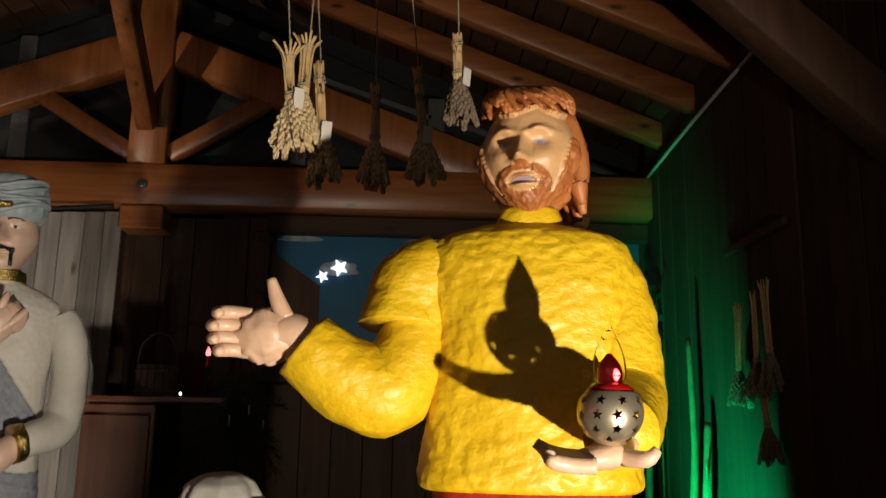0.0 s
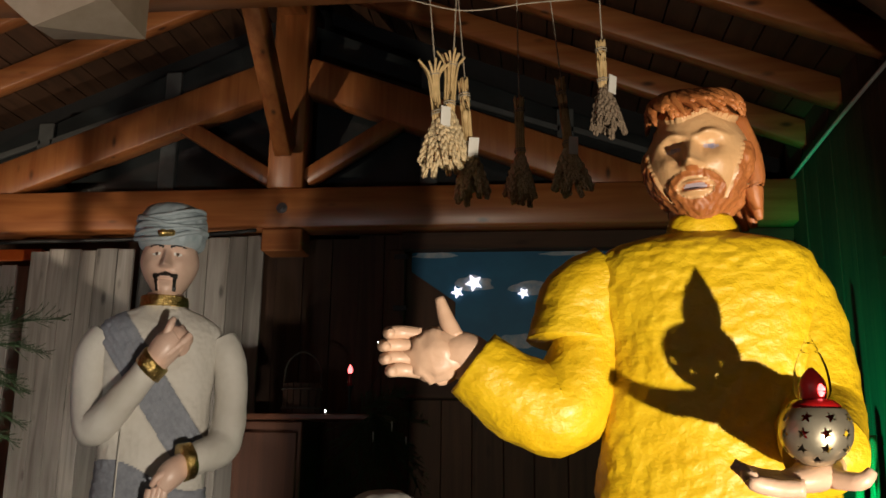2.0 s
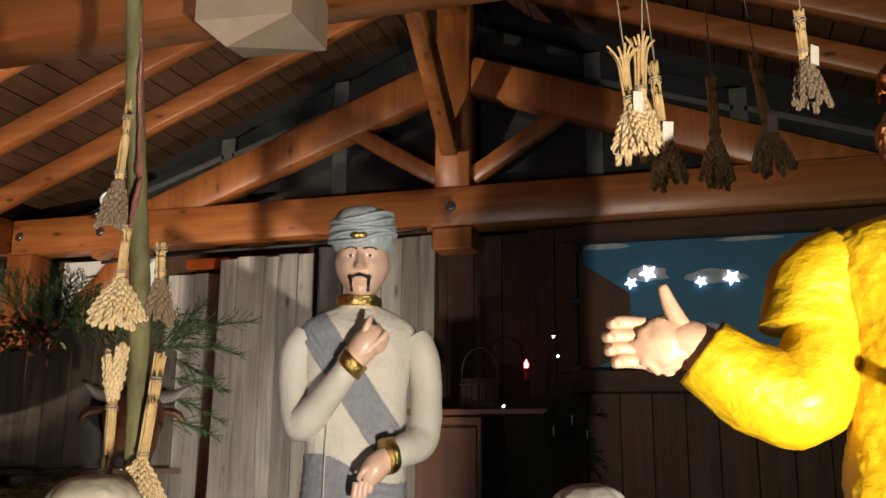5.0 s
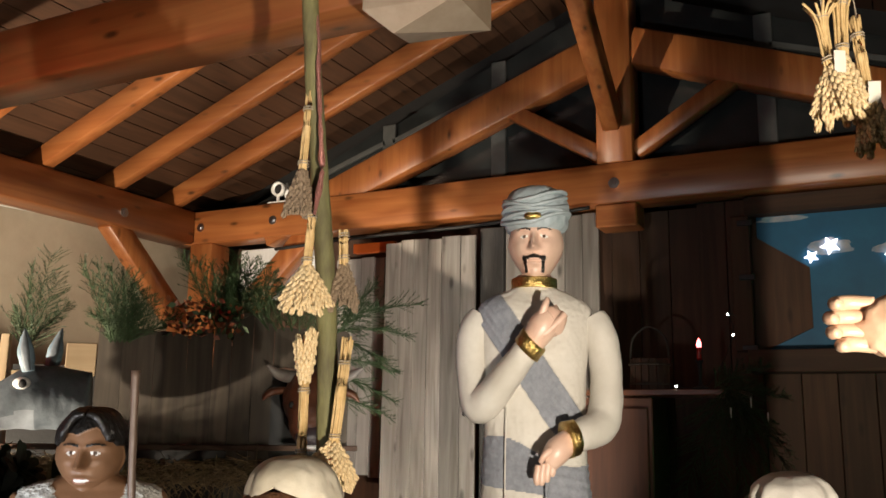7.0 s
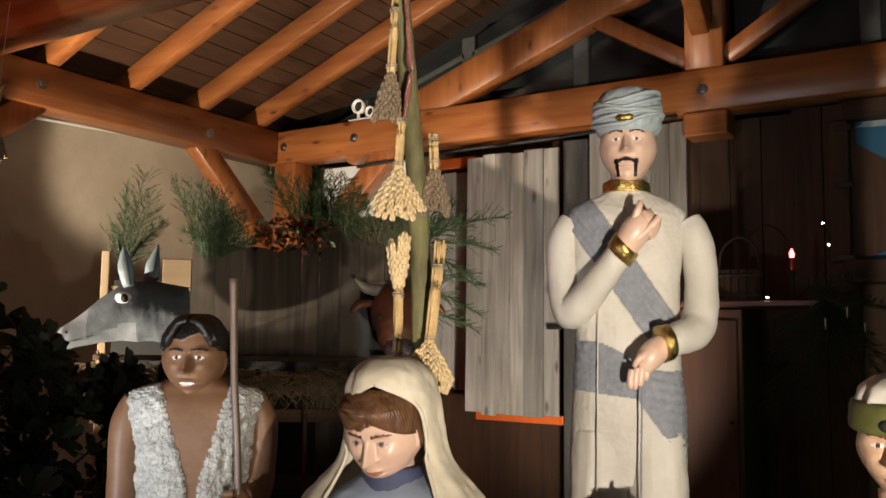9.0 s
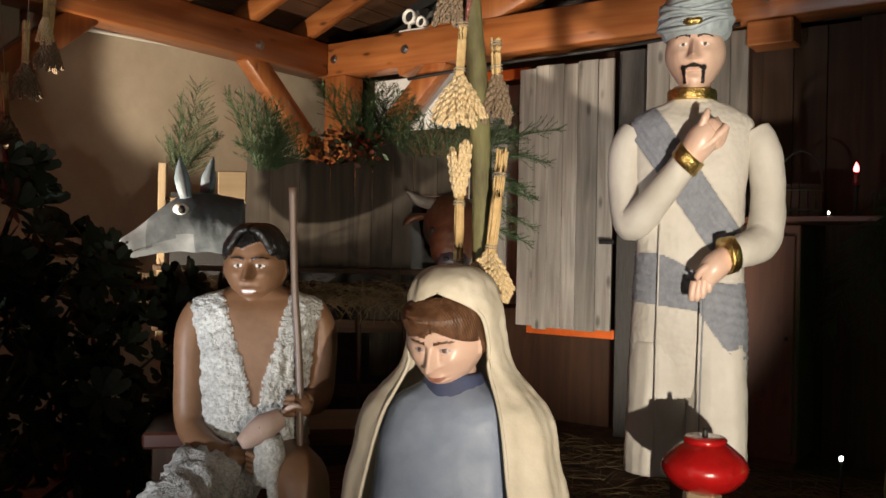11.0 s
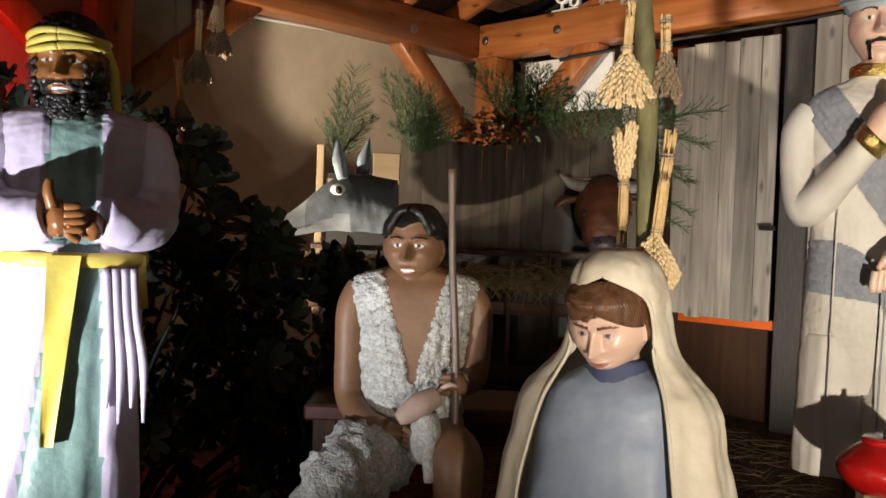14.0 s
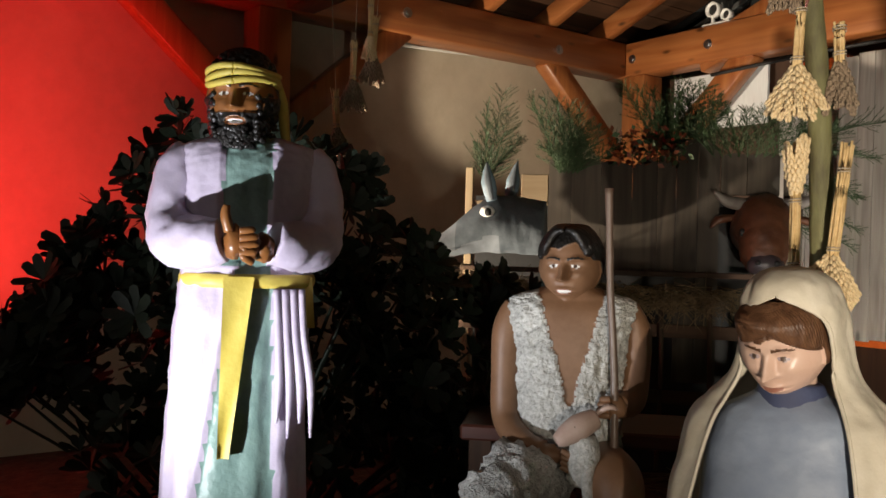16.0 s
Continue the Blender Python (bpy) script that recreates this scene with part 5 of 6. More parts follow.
# gable glazing behind the truss
gl = tagged(empty("window_2", Matrix.Translation((0, 4.98, 2.4))), "dark glazed gable behind the roof truss", "window", kind="structure")
dark_pane = surface("dark_pane", (0.035, 0.04, 0.04), (0.02, 0.022, 0.022), 0.12, 3)
for sx in (-1, 1):
    xs = [0.0, 0.82, 1.64, 2.46, 3.1]
    for a, b in zip(xs, xs[1:]):
        za, zb = 1.16 - SLOPE * a, 1.16 - SLOPE * b
        xa, xb = XM + sx * (a + 0.03), XM + sx * (b - 0.03)
        vs = [(xa, 0, 0.02), (xb, 0, 0.02), (xb, 0, zb), (xa, 0, za)]
        vs += [(q[0], 0.012, q[2]) for q in vs]
        Shape().add(vs, [(0, 1, 2, 3), (7, 6, 5, 4), (0, 4, 5, 1), (1, 5, 6, 2), (2, 6, 7, 3), (3, 7, 4, 0)], dark_pane).object("pane", gl, smooth_faces=False)
        Shape().box((XM + sx * b - 0.05, -0.03, 0.003), (XM + sx * b + 0.05, 0.03, zb), surface("grey_frame", (0.10, 0.105, 0.10), (0.07, 0.073, 0.07), 0.55, 12), 0.004).object("mullion", gl, smooth_faces=False)
        Shape().beam((xa, -0.02, za * 0.80 - 0.02), (xb, -0.02, zb * 0.80 - 0.02), 0.02, 0.035, MATS["grey_frame"], 0.003, (0, 0, 1)).object("glazing_bar", gl, smooth_faces=False)

# bolts on the beams
for bx, by, bz, axis in ((-4.654, YB, 2.276, 1), (-3.998, YB, 2.274, 1), (-1.559, YB, 2.276, 1), (XL, 4.08, 2.25, 0), (XL, 2.83, 2.28, 0)):
    m = Matrix.Translation((bx, by, bz)) @ (Matrix.Rotation(radians(90), 4, "X") if axis == 1 else Matrix.Rotation(radians(90), 4, "Y"))
    b = Shape()
    b.sweep([[(0.032 * math.cos(2 * math.pi * j / 20), 0.032 * math.sin(2 * math.pi * j / 20), z) for j in range(20)] for z in (-0.002, 0.004)], steel)
    b.sweep([[(0.016 * math.cos(2 * math.pi * j / 6), 0.016 * math.sin(2 * math.pi * j / 6), z) for j in range(6)] for z in (0.003, 0.014)], steel)
    one("bolt", b, "round steel washer and bolt in the beam", "bolt", "beam bolts", at=m, smooth_faces=False)

# small white spot lamps on the tie beam
sp = tagged(empty("spot_lamp", Matrix.Translation((-3.97, 4.80, ZT + 0.002))), "small white twin spot lamp on the tie beam", "lamp")
Shape().box((-0.10, -0.03, 0.0), (0.12, 0.03, 0.015), eye_white, 0.004).object("base", sp, smooth_faces=False)
Shape().tube([(-0.03, 0, 0.01), (-0.03, 0, 0.06)], [0.012, 0.012], eye_white, 10, 3).object("stem", sp)
for hx, hz, r in ((-0.02, 0.105, 0.052), (0.085, 0.055, 0.038)):
    rows = [[(hx + rr * math.cos(2 * math.pi * j / 20), yy, hz + rr * math.sin(2 * math.pi * j / 20)) for j in range(20)] for rr, yy in ((r * 0.5, 0.05), (r * 0.9, 0.02), (r, -0.03), (r * 0.8, -0.032), (r * 0.7, -0.01), (r * 0.2, 0.0))]
    Shape().sweep(rows, eye_white).object("head", sp)
    Shape().ball((hx, -0.012, hz), (r * 0.68, 0.006, r * 0.68), dark_metal, 14).object("lens", sp)

# pyramid lamp housing under the roof
ph = tagged(empty("lamp_housing", Matrix.Translation((-1.27, 1.92, 2.0))), "beige four-sided sheet lamp housing under the roof", "lamp")
beige = surface("beige_sheet", (0.42, 0.33, 0.24), (0.34, 0.26, 0.18), 0.6, 12)
Shape().add([(-0.13, -0.12, 0.0), (0.14, -0.10, -0.005), (0.13, 0.14, 0.0), (-0.12, 0.12, 0.0), (-0.05, -0.09, -0.07), (-0.13, -0.12, 0.14), (0.14, -0.10, 0.14), (0.13, 0.14, 0.14), (-0.12, 0.12, 0.14)],
            [(0, 4, 1), (1, 4, 2), (2, 4, 3), (3, 4, 0), (0, 1, 6, 5), (1, 2, 7, 6), (2, 3, 8, 7), (3, 0, 5, 8), (5, 6, 7, 8)], beige).object("housing", ph, smooth_faces=False)
Shape().tube([(0, 0, 0.13), (0.0, 0, 0.6), (0.01, 0, 1.62)], [0.006] * 3, black, 6, 2).object("cord", ph)

# nearer roof timbers
# this brace's wood is darkened to carry the shade under the roof
one("brace", Shape().beam((0.1, 2.2, 2.87), (1.34, 2.2, 1.72), 0.15, 0.12, timber("shaded_beam", (0.10, 0.045, 0.02), (0.06, 0.026, 0.012), 2, 0.7, 0.5, 0.0), 0.008, (0, 1, 0)), "brace before the board wall, its shade put into a darker wood colour", "beam", "roof timbers")
one("tie_beam", Shape().box((XL + 0.003, 2.03, ZB), (XR - 0.003, 2.21, ZT), pine(0), 0.01), "pine tie beam of the nearer roof truss", "beam", "roof timbers")

# ---- stall with donkey and ox ----
A, B = Vector((-3.63, 2.5, 0)), Vector((-2.45, 3.55, 0))
U = (B - A).normalized()
STALL = Matrix.Translation(A) @ Matrix.Rotation(math.atan2(U.y, U.x), 4, "Z")
st = tagged(empty("stall", STALL), "old grey-brown board stall front with openings", "stall")
random.seed(21)


def stall_board(x0, x1, z0, za, zb, name="board", y=0.0, mat=None):
    n = 5
    vs, fs = [], []
    for i in range(n + 1):
        t = i / n
        x = x0 + (x1 - x0) * t
        z = za + (zb - za) * t + 0.012 * math.sin(t * math.pi)
        vs += [(x, y - 0.012, z0), (x, y - 0.012, z), (x, y + 0.012, z), (x, y + 0.012, z0)]
    for i in range(n):
        k = i * 4
        for e in range(4):
            fs.append((k + e, k + 4 + e, k + 4 + (e + 1) % 4, k + (e + 1) % 4))
    fs += [(0, 1, 2, 3), tuple(n * 4 + e for e in (3, 2, 1, 0))]
    return Shape().add(vs, fs, mat or old_wood(2)).object(name, st, smooth_faces=False)


bounds = [(0.379, 1.30), (0.484, 1.30), (0.62, 1.295), (0.761, 1.277), (0.875, 1.32), (0.955, 1.365)]
for (x0, z0), (x1, z1) in zip(bounds, bounds[1:]):
    stall_board(x0 + 0.0005, x1 - 0.0005, 0.80, z0, z1)
stall_board(0.958, 1.05, 0.30, 1.372, 1.40, "board", -0.01)
stall_board(1.053, 1.145, 0.30, 1.40, 1.345, "board", -0.01)
stall_board(1.15, 1.26, 1.15, 1.325, 1.33)
stall_board(1.263, 1.40, 1.15, 1.33, 1.327)
stall_board(1.42, 1.50, 0.2, 1.33, 1.32)
for z0, z1 in ((0.775, 0.80), (0.50, 0.56), (0.2, 0.26)):
    Shape().box((-0.03, -0.03, z0), (1.55, -0.014, z1), brown_wood(0), 0.003).object("rail", st, smooth_faces=False)
Shape().box((-0.015, -0.02, FLOOR), (0.02, 0.02, 1.265), timber("bare_wood", (0.42, 0.32, 0.20), (0.3, 0.21, 0.12), 2), 0.003).object("post", st, smooth_faces=False)
Shape().box((0.25, -0.012, 1.11), (0.377, 0.012, 1.235), timber("bare_wood", (0.42, 0.32, 0.20), (0.3, 0.21, 0.12), 0), 0.003).object("board", st, smooth_faces=False)
Shape().box((0.02, -0.01, 1.09), (0.377, 0.010, 1.11), MATS["bare_wood" + "x"], 0.003).object("rail", st, smooth_faces=False)
# black sheet stands in for the shade inside the stall openings
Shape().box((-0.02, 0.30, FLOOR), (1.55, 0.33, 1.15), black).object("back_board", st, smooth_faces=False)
for k in range(7):
    x = 0.06 + 0.21 * k
    Shape().tube([(x, -0.04, -0.1), (x + 0.01, -0.07, 0.3), (x, -0.04, 0.74)], [0.011] * 3, brown_wood(2), 8, 4).object("rack_bar", st)


def donkey():
    s = Shape()
    # cross sections from the cut of the neck to the muzzle: x, y, z, half width, half height
    rows = [(0.385, -0.17, 0.98, 0.088, 0.118), (0.37, -0.175, 0.98, 0.092, 0.122), (0.30, -0.185, 0.985, 0.092, 0.128), (0.22, -0.20, 0.992, 0.088, 0.130), (0.14, -0.215, 0.990, 0.080, 0.126), (0.05, -0.235, 0.955, 0.064, 0.100),
            (-0.02, -0.25, 0.914, 0.052, 0.072), (-0.07, -0.26, 0.888, 0.050, 0.058), (-0.10, -0.267, 0.876, 0.046, 0.048), (-0.115, -0.27, 0.872, 0.034, 0.036), (-0.120, -0.27, 0.872, 0.016, 0.016)]
    P, W = smooth([r[:3] for r in rows], [r[3] for r in rows], 8)
    H = smooth([r[:3] for r in rows], [r[4] for r in rows], 8)[1]
    n = 44
    vs, fs, mats = [], [], []
    for q, w, h in zip(P, W, H):
        for j in range(n):
            a = 2 * math.pi * j / n
            k = 1 + 0.05 * noise.noise((q.x * 14, math.cos(a) * 2, math.sin(a) * 2)) + 0.005 * math.sin(q.x * 150 + 3 * math.sin(a)) * ramp(q.x, 0.15, 0.25)
            side = math.cos(a) * (1 - 0.22 * max(0.0, math.sin(a)))
            vs.append((q.x, q.y + w * k * side, q.z + h * k * math.sin(a)))
    for i in range(len(P) - 1):
        for j in range(n):
            fs.append((i * n + j, i * n + (j + 1) % n, (i + 1) * n + (j + 1) % n, (i + 1) * n + j))
            mats.append(donkey_light if P[i].x < 0.0 or (vs[i * n + j][2] < P[i].z - 0.05 and P[i].x < 0.2) else donkey_grey)
    fs += [tuple(range(n))[::-1], tuple(range(len(vs) - n, len(vs)))]
    mats += [donkey_grey, donkey_light]
    s.add(vs, fs, mats)
    for bx, by, tipx, tipz in ((0.150, -0.245, 0.122, 1.268), (0.222, -0.17, 0.252, 1.282)):
        pts = [(bx, by, 1.095), ((bx + tipx) / 2 - 0.004, by - 0.012, 1.185), (tipx, by - 0.006, tipz)]
        s.tube(pts, [0.026, 0.031, 0.003], ear_blue, 16, 8, flat=0.5, rough=0.12, up=(0, 1, 0))
        s.tube([(x, y - 0.014, z) for x, y, z in pts], [0.010, 0.016, 0.002], donkey_grey, 10, 6, flat=0.3, up=(0, 1, 0))
    for sy in (-1, 1):
        s.ball((0.135, -0.217 + sy * 0.062, 1.045), (0.034, 0.020, 0.026), eye_white, 18)
        s.ball((0.140, -0.217 + sy * 0.075, 1.043), (0.017, 0.011, 0.019), black, 14)
        s.ball((-0.078, -0.262 + sy * 0.040, 0.893), (0.013, 0.008, 0.012), black, 12)
    s.tube([(-0.105, -0.30, 0.852), (-0.05, -0.303, 0.862), (0.01, -0.298, 0.872)], [0.0015, 0.002, 0.001], horn_mat, 8, 5)
    return one("donkey_head_figure", s, "painted grey donkey head looking out of the stall", "statue", at=STALL)


donkey()


def ox():
    s = Shape()
    pts = [(1.34, 0.25, 1.0), (1.33, 0.0, 1.01), (1.32, -0.10, 1.02), (1.315, -0.17, 0.96), (1.31, -0.21, 0.89), (1.31, -0.225, 0.855)]
    s.tube(pts, [0.10, 0.105, 0.102, 0.088, 0.074, 0.05], ox_brown, 30, 8, rough=0.08, up=(1, 0, 0))
    s.ball((1.31, -0.245, 0.872), (0.062, 0.05, 0.045), surface("ox_nose", (0.06, 0.045, 0.05), None, 0.4), 20, 0.15)
    s.tube([(1.275, -0.255, 0.842), (1.31, -0.285, 0.838), (1.345, -0.255, 0.842)], [0.006, 0.008, 0.006], eye_white, 8, 4)
    for sx in (-1, 1):
        s.tube([(1.32 + sx * 0.07, -0.10, 1.085), (1.32 + sx * 0.13, -0.13, 1.095), (1.32 + sx * 0.175, -0.16, 1.125)], [0.024, 0.020, 0.005], horn_mat, 14, 6)
        s.tube([(1.32 + sx * 0.085, -0.06, 1.04), (1.32 + sx * 0.15, -0.07, 1.03), (1.32 + sx * 0.18, -0.08, 1.0)], [0.02, 0.03, 0.006], ox_brown, 12, 5, flat=0.5)
        s.ball((1.318 + sx * 0.072, -0.185, 0.985), (0.015, 0.012, 0.016), horn_mat, 14)
        s.ball((1.318 + sx * 0.080, -0.196, 0.983), (0.011, 0.011, 0.014), black, 12)
        s.ball((1.31 + sx * 0.03, -0.288, 0.88), (0.011, 0.008, 0.009), black, 10)
    return one("ox_head_figure", s, "painted brown ox head with pale horns in the stall", "statue", at=STALL @ Matrix.Translation((1.31, 0, 1.0)) @ Matrix.Diagonal((1.22, 1.2, 1.22, 1)) @ Matrix.Translation((-1.31, 0, -1.0)))


ox()


def blades(count, spread, length, radius, mat, seed, droop=0.5, m=None, up=0.3, thick=0.0015):
    """Loose straw: many thin bent blades in one mesh."""
    random.seed(seed)
    s = Shape()
    for _ in range(count):
        p = Vector((random.uniform(-spread[0], spread[0]), random.uniform(-spread[1], spread[1]), random.uniform(0, spread[2])))
        d = Vector((random.gauss(0, 1), random.gauss(0, 1), random.gauss(0, up))).normalized()
        n = length * random.uniform(0.5, 1.1)
        q = [p - d * n / 2 - Vector((0, 0, droop * n * random.random() * 0.4)), p, p + d * n / 2 - Vector((0, 0, droop * n * random.random() * 0.5))]
        s.tube(q, [thick, thick, thick * 0.6], mat, 4, 2)
    return s


one("manger_hay", blades(900, (0.60, 0.10, 0.10), 0.22, 0, dry_straw, 3, 0.8), "loose dry hay hanging over the rack", "hay", kind="stuff", at=STALL @ Matrix.Translation((0.62, -0.10, 0.64)))
one("manger_hay", blades(420, (0.16, 0.07, 0.07), 0.26, 0, dry_straw, 4, 1.4), "tuft of dry hay hanging from the rack end", "hay", kind="stuff", at=STALL @ Matrix.Translation((0.12, -0.10, 0.69)))
one("straw_litter", blades(2600, (1.5, 1.6, 0.03), 0.2, 0, dry_straw, 6, 0.0, None, 0.06, 0.002), "loose straw scattered over the floor", "straw", kind="stuff", at=Matrix.Translation((-1.6, 3.0, FLOOR + 0.005)))
one("bench", Shape().box((-0.34, -0.14, 0.40), (0.36, 0.14, 0.44), timber("red_bench", (0.12, 0.04, 0.025), (0.07, 0.022, 0.014), 0), 0.006).box((-0.32, -0.11, FLOOR), (-0.26, 0.11, 0.40), brown_wood(2), 0.004).box((0.28, -0.11, FLOOR), (0.34, 0.11, 0.40), brown_wood(2), 0.004),
    "dark red wooden bench behind the seated shepherd", "bench", at=pose(-1.93, 1.62, 0, 0, 0, 46), smooth_faces=False)
# posts and lamp on the floor
rl = tagged(empty("red_lantern", Matrix.Translation((-0.806, 1.589, FLOOR))), "glossy red glass lamp on a wooden stake", "lantern")
Shape().box((-0.026, -0.026, 0.0), (0.026, 0.026, 0.657), timber("bare_wood", (0.42, 0.32, 0.20), (0.3, 0.21, 0.12), 2), 0.003).object("stake", rl, smooth_faces=False)
Shape().tube([(0, 0, 0.655), (0, 0, 0.668), (0, 0, 0.692), (0, 0, 0.714), (0, 0, 0.736), (0, 0, 0.748)], [0.034, 0.058, 0.077, 0.075, 0.054, 0.036], red_glass, 40, 6).object("glass", rl)
Shape().tube([(0, 0, 0.745), (0, 0, 0.752), (0, 0, 0.757)], [0.038, 0.040, 0.036], red_glass, 32, 3).object("rim", rl)
Shape().tube([(0, 0, 0.755), (0.0, 0, 0.772)], [0.006, 0.004], dark_metal, 10, 3).object("ring", rl)
one("floor_light", Shape().ball((0, 0, 0), (0.008, 0.008, 0.012), led_glow, 10), "small white light point near the cupboard", "fairy light", "fairy lights", at=Matrix.Translation((-1.0, 3.9, 0.06)))
one("light_stake", Shape().tube([(-1.0, 3.9, FLOOR), (-1.0, 3.9, 0.055)], [0.005, 0.005], black, 8, 2), "thin dark stake of the light point", "stake")

# ---- wheat ----
def ear_mesh(name, mat):
    """One ear of wheat hanging down from the origin, 0.085 long."""
    s = Shape()
    for i in range(11):
        z = -0.006 - 0.0072 * i
        r = 0.0040 * (1 - 0.45 * abs(i - 4) / 7)
        for j in range(3):
            a = 2 * math.pi * j / 3 + (i % 2) * math.pi / 3
            s.ball((r * math.cos(a) * 0.95, r * math.sin(a) * 0.95, z), (r * 0.85, r * 0.85, 0.0062), mat, 6)
    s.tube([(0, 0, 0.0), (0, 0, -0.085)], [0.0012, 0.0008], mat, 4, 1)
    me = s.object(name)
    data = me.data
    bpy.data.objects.remove(me)
    return data


EAR, GREY_EAR = ear_mesh("ear", ear_mat), ear_mesh("grey_ear", grey_ear)


def bundle(label, at, stalk, ear_data, ears=16, spread=28, tag=False, splay=0.02, seed=1, lean=(0, 0), stalk_mat=None, scale=1.0, hang=None):
    """A bunch of wheat, ears down. at: the knot; stalks rise from it."""
    random.seed(seed)
    root = tagged(empty("wheat_bundle", at), label, "wheat", "wheat bundles")
    n = 12
    for k in range(n):
        a = 2 * math.pi * k / n
        r = random.uniform(0.003, 0.0085) * scale
        e = splay * random.uniform(0.4, 1)
        Shape().tube([(r * math.cos(a), r * math.sin(a), -0.012), (r * math.cos(a) * 1.1, r * math.sin(a) * 1.1, stalk * 0.5), ((r + e * 0.3) * math.cos(a), (r + e * 0.3) * math.sin(a), stalk * 0.8), ((r + e) * math.cos(a), (r + e) * math.sin(a), stalk * random.uniform(0.94, 1.03))],
               [0.0024, 0.0024, 0.0024, 0.0022], stalk_mat or straw, 6, 3).object("stalk", root)
    for z in (0.0, stalk * 0.72):
        Shape().tube([(0.0105 * scale * math.cos(2 * math.pi * i / 12), 0.0105 * scale * math.sin(2 * math.pi * i / 12), z + 0.0004 * i) for i in range(26)], [0.0013] * 26, twine, 5, 1).object("twine", root)
    for k in range(ears):
        ob = new("ear", ear_data)
        ob.parent = root
        a = 2.4 * k
        t = spread * ((k + 0.5) / ears) ** 0.4 * random.uniform(0.75, 1.1)
        q = scale * random.uniform(0.85, 1.1)
        ob.matrix_basis = Matrix.Rotation(a, 4, "Z") @ Matrix.Translation((0.004, 0, -0.004 - 0.008 * random.random())) @ Matrix.Rotation(radians(-t), 4, "Y") @ Matrix.Diagonal((q * 1.4, q * 1.4, q * 1.08, 1))
    if tag:
        Shape().box((-0.009, -0.001, -0.036), (0.009, 0.001, 0.0), paper, 0.0).object("tag", root, at=pose(0.012, -0.016, 0.012, 0, 8, 10), smooth_faces=False)
    if hang:
        Shape().tube([(0.008, 0, stalk * 0.75), (0.004, 0, stalk * 1.1), (hang[0], 0, 2.60 + SLOPE * (3.16 - abs(at.translation.x - XM)) - at.translation.z)], [0.0014] * 3, twine, 5, 3).object("string", root)
    return root


bundle("pale wheat bundle hanging from a string", pose(-0.263, 1.40, 1.495, 0, -6, 20), 0.10, EAR, 20, 30, True, 0.03, 1, hang=(0.03, 0, 0))
bundle("pale wheat bundle hanging beside another", pose(-0.245, 1.42, 1.52, 0, 3, 50), 0.105, EAR, 16, 24, False, 0.02, 2, hang=(0.0, 0, 0))
bundle("wheat bundle with a paper tag", pose(-0.213, 1.455, 1.455, 0, -5, 0), 0.13, EAR, 16, 24, True, 0.003, 3, hang=(0.01, 0, 0))
bundle("slim wheat bundle on a long string", pose(-0.123, 1.578, 1.485, 0, -5, 80), 0.11, EAR, 14, 26, False, 0.004, 4, hang=(0.0, 0, 0))
bundle("shaded wheat bundle with a paper tag", pose(-0.030, 1.62, 1.512, 0, -6, 0), 0.145, EAR, 14, 26, True, 0.003, 5, hang=(0.0, 0, 0))
# grey ears here paint in the dimness under the roof
bundle("wheat bundle high on a string, its shade put into grey ears", pose(0.034, 1.53, 1.602, 0, -2, 30), 0.085, GREY_EAR, 14, 24, True, 0.003, 6, hang=(0.0, 0, 0))
one("string", Shape().tube([(-0.33, 1.36, 1.705), (-0.24, 1.385, 1.69), (-0.18, 1.40, 1.695), (-0.1, 1.42, 1.715), (0.0, 1.44, 1.73)], [0.0013] * 5, twine, 5, 4), "thin white string under the roof", "string")

# the pole with wheat tied to it
one("pole", Shape().tube([(-1.145, 1.338, FLOOR), (-1.137, 1.333, 0.5), (-1.141, 1.333, 0.9), (-1.148, 1.323, 1.15), (-1.163, 1.313, 1.34), (-1.170, 1.278, 1.6), (-1.179, 1.248, 1.95), (-1.185, 1.238, 2.6), (-1.185, 1.238, 3.0)],
                         [0.021, 0.020, 0.0195, 0.019, 0.018, 0.0165, 0.016, 0.015, 0.014], bark, 20, 8, rough=0.09, up=(1, 0, 0)), "mossy green-brown wooden pole with wheat tied on", "pole")
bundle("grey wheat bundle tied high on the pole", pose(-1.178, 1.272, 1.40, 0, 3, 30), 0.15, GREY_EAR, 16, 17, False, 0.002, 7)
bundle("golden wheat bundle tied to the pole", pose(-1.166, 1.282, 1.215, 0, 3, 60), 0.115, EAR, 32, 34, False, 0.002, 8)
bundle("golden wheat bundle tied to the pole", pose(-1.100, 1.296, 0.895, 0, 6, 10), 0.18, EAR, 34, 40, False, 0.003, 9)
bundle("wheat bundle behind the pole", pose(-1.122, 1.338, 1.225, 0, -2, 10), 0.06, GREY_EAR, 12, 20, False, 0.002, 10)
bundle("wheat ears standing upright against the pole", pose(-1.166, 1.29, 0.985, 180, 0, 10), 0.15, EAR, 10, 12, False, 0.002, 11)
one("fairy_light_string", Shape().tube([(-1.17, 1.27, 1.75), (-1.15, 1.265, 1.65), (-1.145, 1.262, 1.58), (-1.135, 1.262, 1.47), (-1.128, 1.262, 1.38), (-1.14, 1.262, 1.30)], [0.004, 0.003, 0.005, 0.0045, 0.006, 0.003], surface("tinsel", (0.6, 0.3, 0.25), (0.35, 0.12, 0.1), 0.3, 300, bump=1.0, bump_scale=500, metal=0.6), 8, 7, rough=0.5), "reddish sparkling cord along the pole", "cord")

